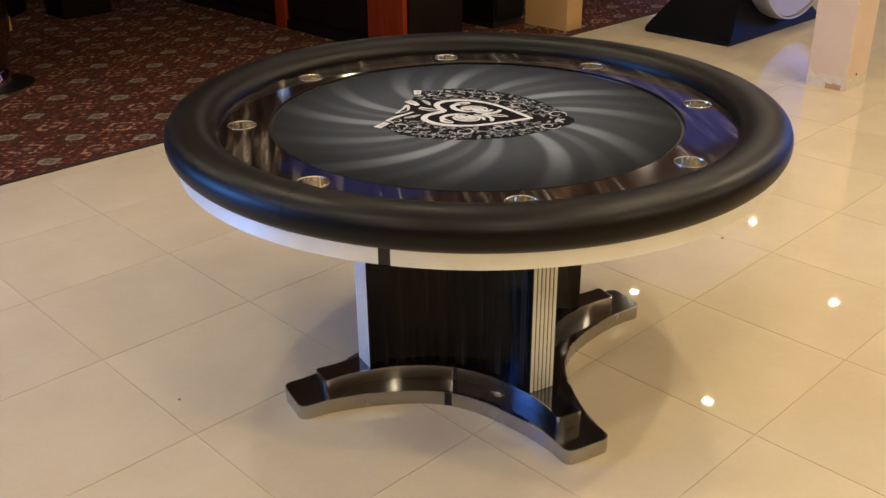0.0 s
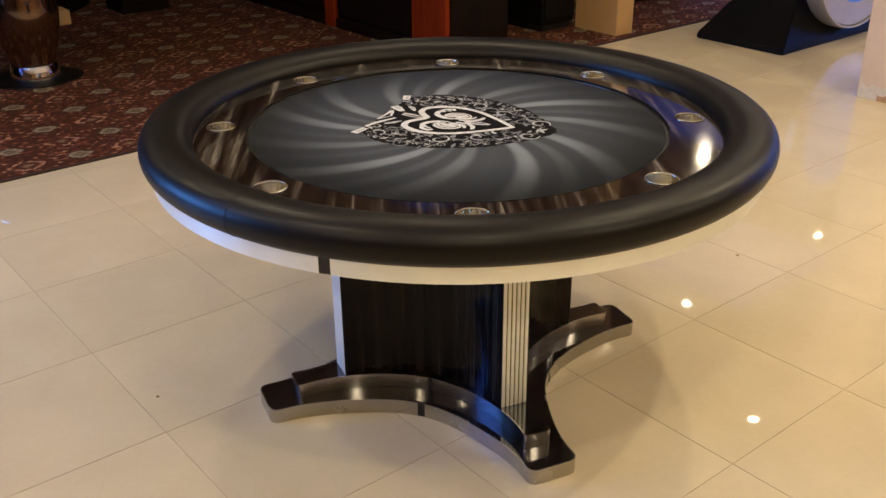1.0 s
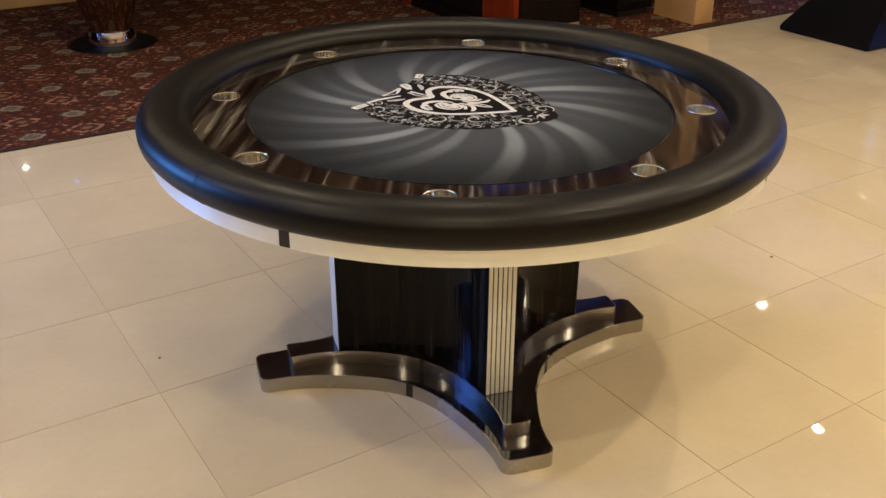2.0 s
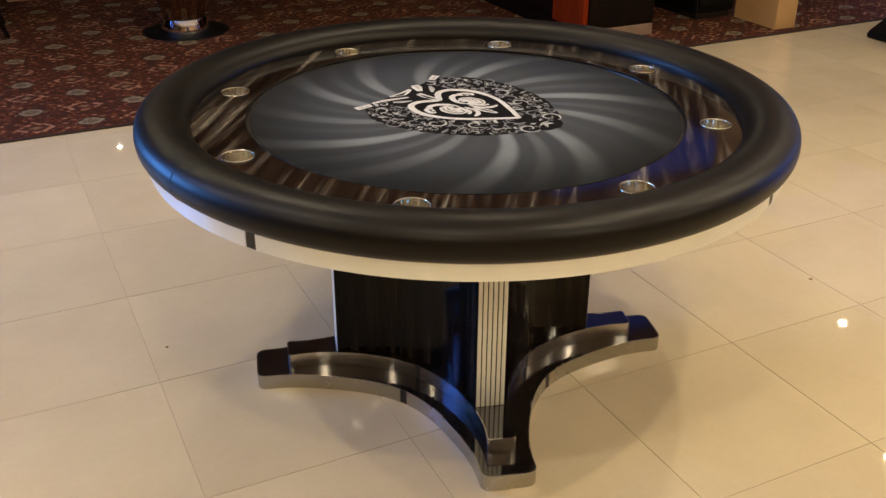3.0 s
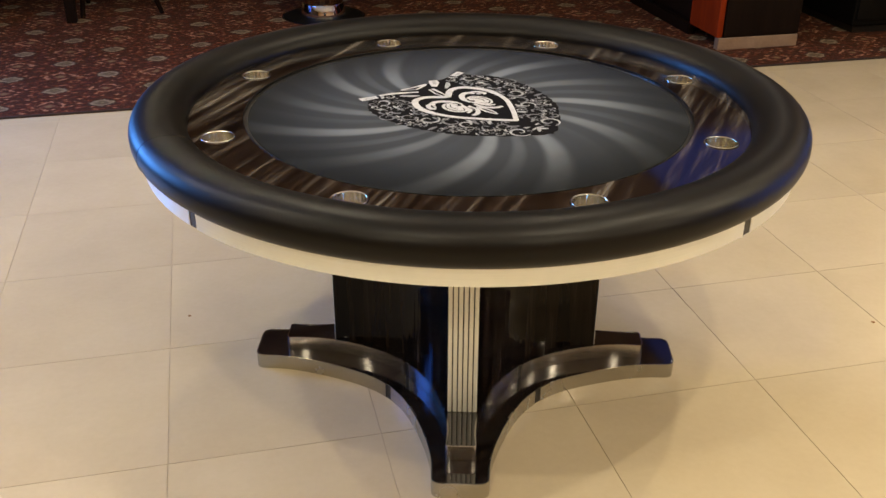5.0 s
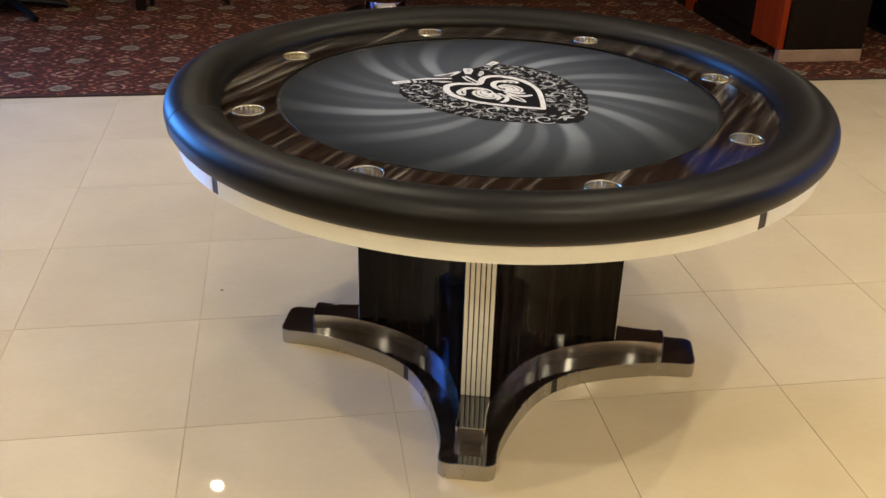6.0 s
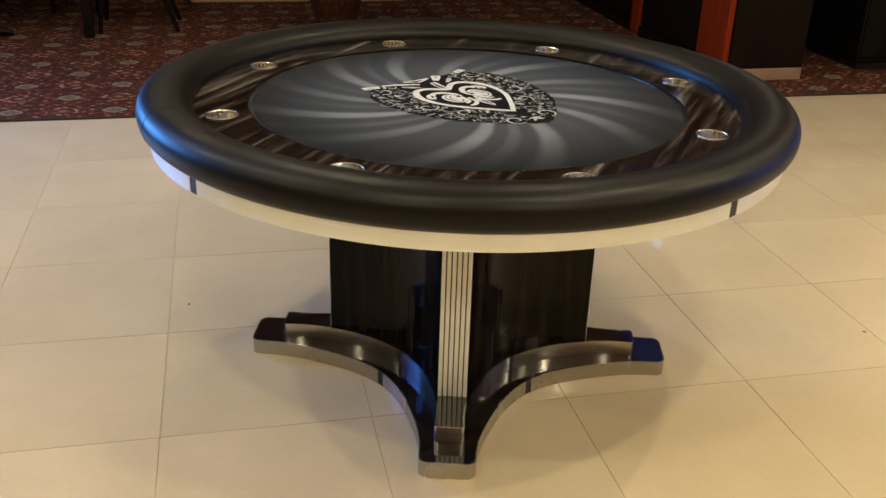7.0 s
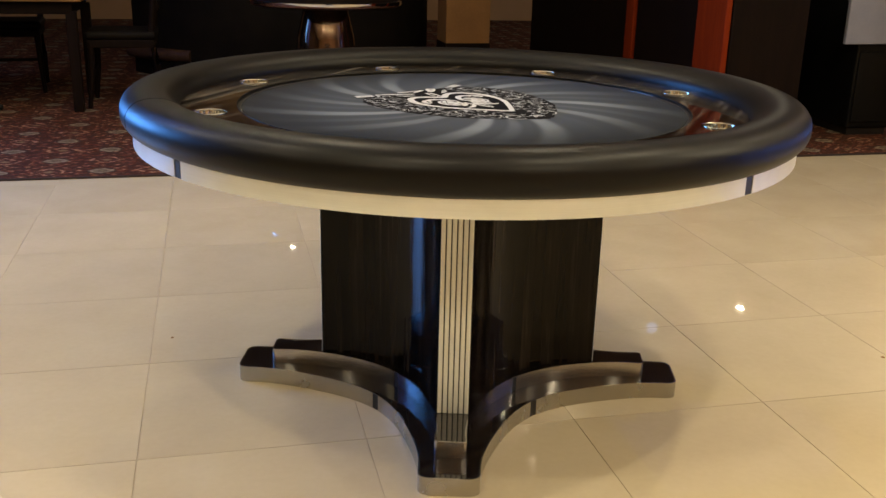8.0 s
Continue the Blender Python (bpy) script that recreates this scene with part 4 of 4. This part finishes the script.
part("foot_roll", tube([(x * 1.10, y * 1.10, 0.16) for x, y in arc[:9]], 0.05, 12), M_BROWN, booth, "brown rounded foot edge", True)
part("seat", prism([(0.97 * x, 0.97 * y) for x, y in arc], 0.0, 0.42, 0.02), M_HIDE, booth)
crate = thing("tan_box", (1.36, 5.35, 0.008), "tan laminated box with a dark foot on the carpet", "box")
part("body", box(-0.175, -0.15, 0.0, 0.175, 0.15, 0.70, 0.006), M_TAN, crate)
part("foot_strip", box(-0.18, -0.156, 0.0, 0.18, 0.156, 0.28, 0.004), M_DARK, crate)

# ---------------------------------------------------------------- wooden table and chairs at the back
dt = thing("dining_table", (-1.93, 4.38, 0.008), "wooden table with dark square legs on the carpet", "table")
part("tabletop", box(-0.62, -0.42, 0.655, 0.62, 0.42, 0.69, 0.008), M_TAN, dt, "orange-brown wooden top")
part("apron_rail", box(-0.56, -0.36, 0.58, 0.56, 0.36, 0.655, 0.004), M_DARK, dt)
for sx in (-1, 1):
    for sy in (-1, 1):
        part("leg", box(sx * 0.55 - 0.03, sy * 0.35 - 0.03, 0.0, sx * 0.55 + 0.03, sy * 0.35 + 0.03, 0.60, 0.006), M_DARK, dt)


def chair(place):
    c = thing("dining_chair", place, "dark wooden chair with slender curved legs and padded seat", "chair", "chairs round the wooden table")
    part("seat", box(-0.21, -0.21, 0.42, 0.21, 0.21, 0.47, 0.02, 3), M_HIDE, c)
    part("seat_frame", box(-0.20, -0.20, 0.37, 0.20, 0.20, 0.42, 0.006), M_DARK, c)
    for sx in (-1, 1):
        part("leg", tube([(sx * 0.18, -0.18, 0.40), (sx * 0.185, -0.185, 0.2), (sx * 0.20, -0.21, 0.0)], [0.022, 0.018, 0.014], 10), M_DARK, c, smooth=True)
        part("back_leg", tube([(sx * 0.18, 0.26, 0.0), (sx * 0.18, 0.19, 0.22), (sx * 0.18, 0.18, 0.45), (sx * 0.17, 0.24, 0.95)], [0.014, 0.019, 0.021, 0.016], 10), M_DARK, c, smooth=True)
    for z in (0.62, 0.76, 0.90):
        part("back_slat", box(-0.175, 0.195 + (z - 0.45) * 0.10, z - 0.03, 0.175, 0.215 + (z - 0.45) * 0.10, z + 0.03, 0.006), M_DARK, c)
    part("stretcher", tube([(-0.185, -0.185, 0.22), (0.185, -0.185, 0.22)], 0.010, 8), M_DARK, c, smooth=True)
    return c


first = chair(pose(-1.12, 4.33, 0.008, 0, 0, -90))
copy_thing(first, pose(-1.9, 4.98, 0.008, 0, 0, 4))

# dark lounge chair on a star foot
lc = thing("swivel_chair", (-2.14, 3.98, 0.008, 0, 0, 150), "black upholstered swivel chair on a star foot", "chair")
part("seat", lathe([(0.0, 0.38), (0.26, 0.38), (0.29, 0.41), (0.29, 0.46), (0.26, 0.50), (0.0, 0.51)], 40), M_HIDE, lc, smooth=True)
part("stem", lathe([(0.0, 0.05), (0.035, 0.05), (0.03, 0.38), (0.0, 0.38)], 20), M_BLACKBOX, lc, smooth=True)
for k in range(5):
    a = TAU * k / 5 + 0.25
    part("foot_arm", tube([(0.02 * math.cos(a), 0.02 * math.sin(a), 0.075), (0.18 * math.cos(a), 0.18 * math.sin(a), 0.055), (0.33 * math.cos(a), 0.33 * math.sin(a), 0.020)], [0.030, 0.024, 0.018], 8), M_BLACKBOX, lc, smooth=True)
part("backrest", box(-0.24, 0.20, 0.50, 0.24, 0.28, 0.95, 0.03, 3), M_HIDE, lc)

# blue screen on the far side
g = thing("game_console", pose(-4.22, 3.61, 0.008, 0, 0, 46), "dark gaming cabinet with a large glowing blue panel", "gaming machine")
part("body", box(-1.15, 0.02, 0.0, 1.15, 0.50, 2.3, 0.02), M_BLACKBOX, g)
part("screen", box(-1.10, 0.0, 0.65, 1.10, 0.02, 2.15, 0.004), M_BLUE, g, "glowing blue panel")

# gaming machine beyond the posts; both banks after it are unseen blue fill
g = thing("slot_machine", pose(4.50, 3.30, 0.008, 0, 0, -8), "dark navy gaming machine with a pale grey foot panel", "gaming machine")
part("body", box(-0.36, -0.30, 0.0, 0.36, 0.30, 1.55, 0.03), M_BLACKBOX, g)
part("foot_panel", box(0.02, -0.312, 0.05, 0.32, -0.298, 0.22, 0.004), M_OFFWHITE, g, "pale grey-blue foot panel")
part("deck", box(-0.34, -0.46, 0.66, 0.34, -0.29, 0.74, 0.02), M_BLACKBOX, g)
# unseen bank; its low glow is added to put blue on rail and carpet
g = thing("game_bank", pose(5.75, 3.45, 0.008, 0, 0, -50), "dark unseen bank with a blue glow added low down", "gaming machine")
part("body", box(-1.15, 0.02, 0.0, 1.15, 0.55, 1.7, 0.02), M_BLACKBOX, g)
for k in range(3):
    part("low_fill", box(-1.12 + 0.76 * k, 0.0, 0.06, -0.40 + 0.76 * k, 0.02, 0.40, 0.004), M_BANK, g, "added blue glowing panel near the floor")
# no such bank known: added to tint the rail's right shoulder blue
g = thing("game_bank", pose(8.85, -0.2, 0.0, 0, 0, -90), "long dark unseen bank with blue glow added to tint the rail", "gaming machine")
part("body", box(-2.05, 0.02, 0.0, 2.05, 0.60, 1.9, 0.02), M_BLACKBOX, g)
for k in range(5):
    part("screen", box(-2.0 + 0.8 * k, 0.0, 0.80, -1.22 + 0.8 * k, 0.02, 1.72, 0.004), M_FARBANK, g, "glowing blue panel")

# specks on the floor
for sx, sy, r in ((1.208, -0.078, 0.006), (-0.72, 0.401, 0.0045)):
    tagged(part("speck", lathe([(0.0, 0.0), (r, 0.0), (r * 0.8, 0.0015), (0.0, 0.0022)], 9, False, sx, sy), M_TAN), "small brown crumb lying on the tiles", "crumb", "crumbs on the floor")

# ---------------------------------------------------------------- floor tiles
PITCH, TX, TY, JOINT = 0.4995, -0.2735, -0.2640, 0.0016
half = PITCH / 2 - JOINT / 2


def tile_mesh(name, sx0, sx1, sy0, sy1):
    bm = bmesh.new()
    e = 0.0004
    ring = ((sx0, sy0), (sx1, sy0), (sx1, sy1), (sx0, sy1))
    low = [bm.verts.new((x, y, -0.004)) for x, y in ring]
    mid = [bm.verts.new((x, y, -0.0004)) for x, y in ring]
    top = [bm.verts.new((x - math.copysign(e, x), y - math.copysign(e, y), 0.0)) for x, y in ring]
    for a, b in ((low, mid), (mid, top)):
        for i in range(4):
            bm.faces.new((a[i], a[(i + 1) % 4], b[(i + 1) % 4], b[i])).material_index = 1
    bm.faces.new(top)
    me = bpy.data.meshes.new(name)
    bm.to_mesh(me)
    bm.free()
    me.materials.append(M_TILE)
    me.materials.append(M_GROUT)
    return me


full = tile_mesh("tile", -half, half, -half, half)
cells = []
for i in range(-13, 20):
    for j in range(-11, 6):
        cx, cy = TX + (i + 0.5) * PITCH, TY + (j + 0.5) * PITCH
        if cx - half < X0 or cx + half > X1 or cy - half < Y0 or cy - half > CARPET_Y - 0.05:
            continue
        cells.append((cx, cy))
cells.sort(key=lambda c: math.hypot(c[0] - 1.2, c[1] - 0.2))
edge_mesh = {}
rest = bmesh.new()
for k, (cx, cy) in enumerate(cells):
    top = min(half, CARPET_Y - 0.001 - cy)
    if k < 290:
        if top < half:
            key = round(top, 4)
            edge_mesh.setdefault(key, tile_mesh("cut_tile", -half, half, -half, top))
            me = edge_mesh[key]
        else:
            me = full
        ob = new("tile", me)
        ob.parent = FLOOR
        ob.location = (cx, cy, 0)
    else:
        vs = [rest.verts.new((cx + x, cy + y, 0.0)) for x, y in ((-half, -half), (half, -half), (half, top), (-half, top))]
        rest.faces.new(vs)
tagged(part("outer_tiles", rest, M_TILE, FLOOR), kind="stuff")
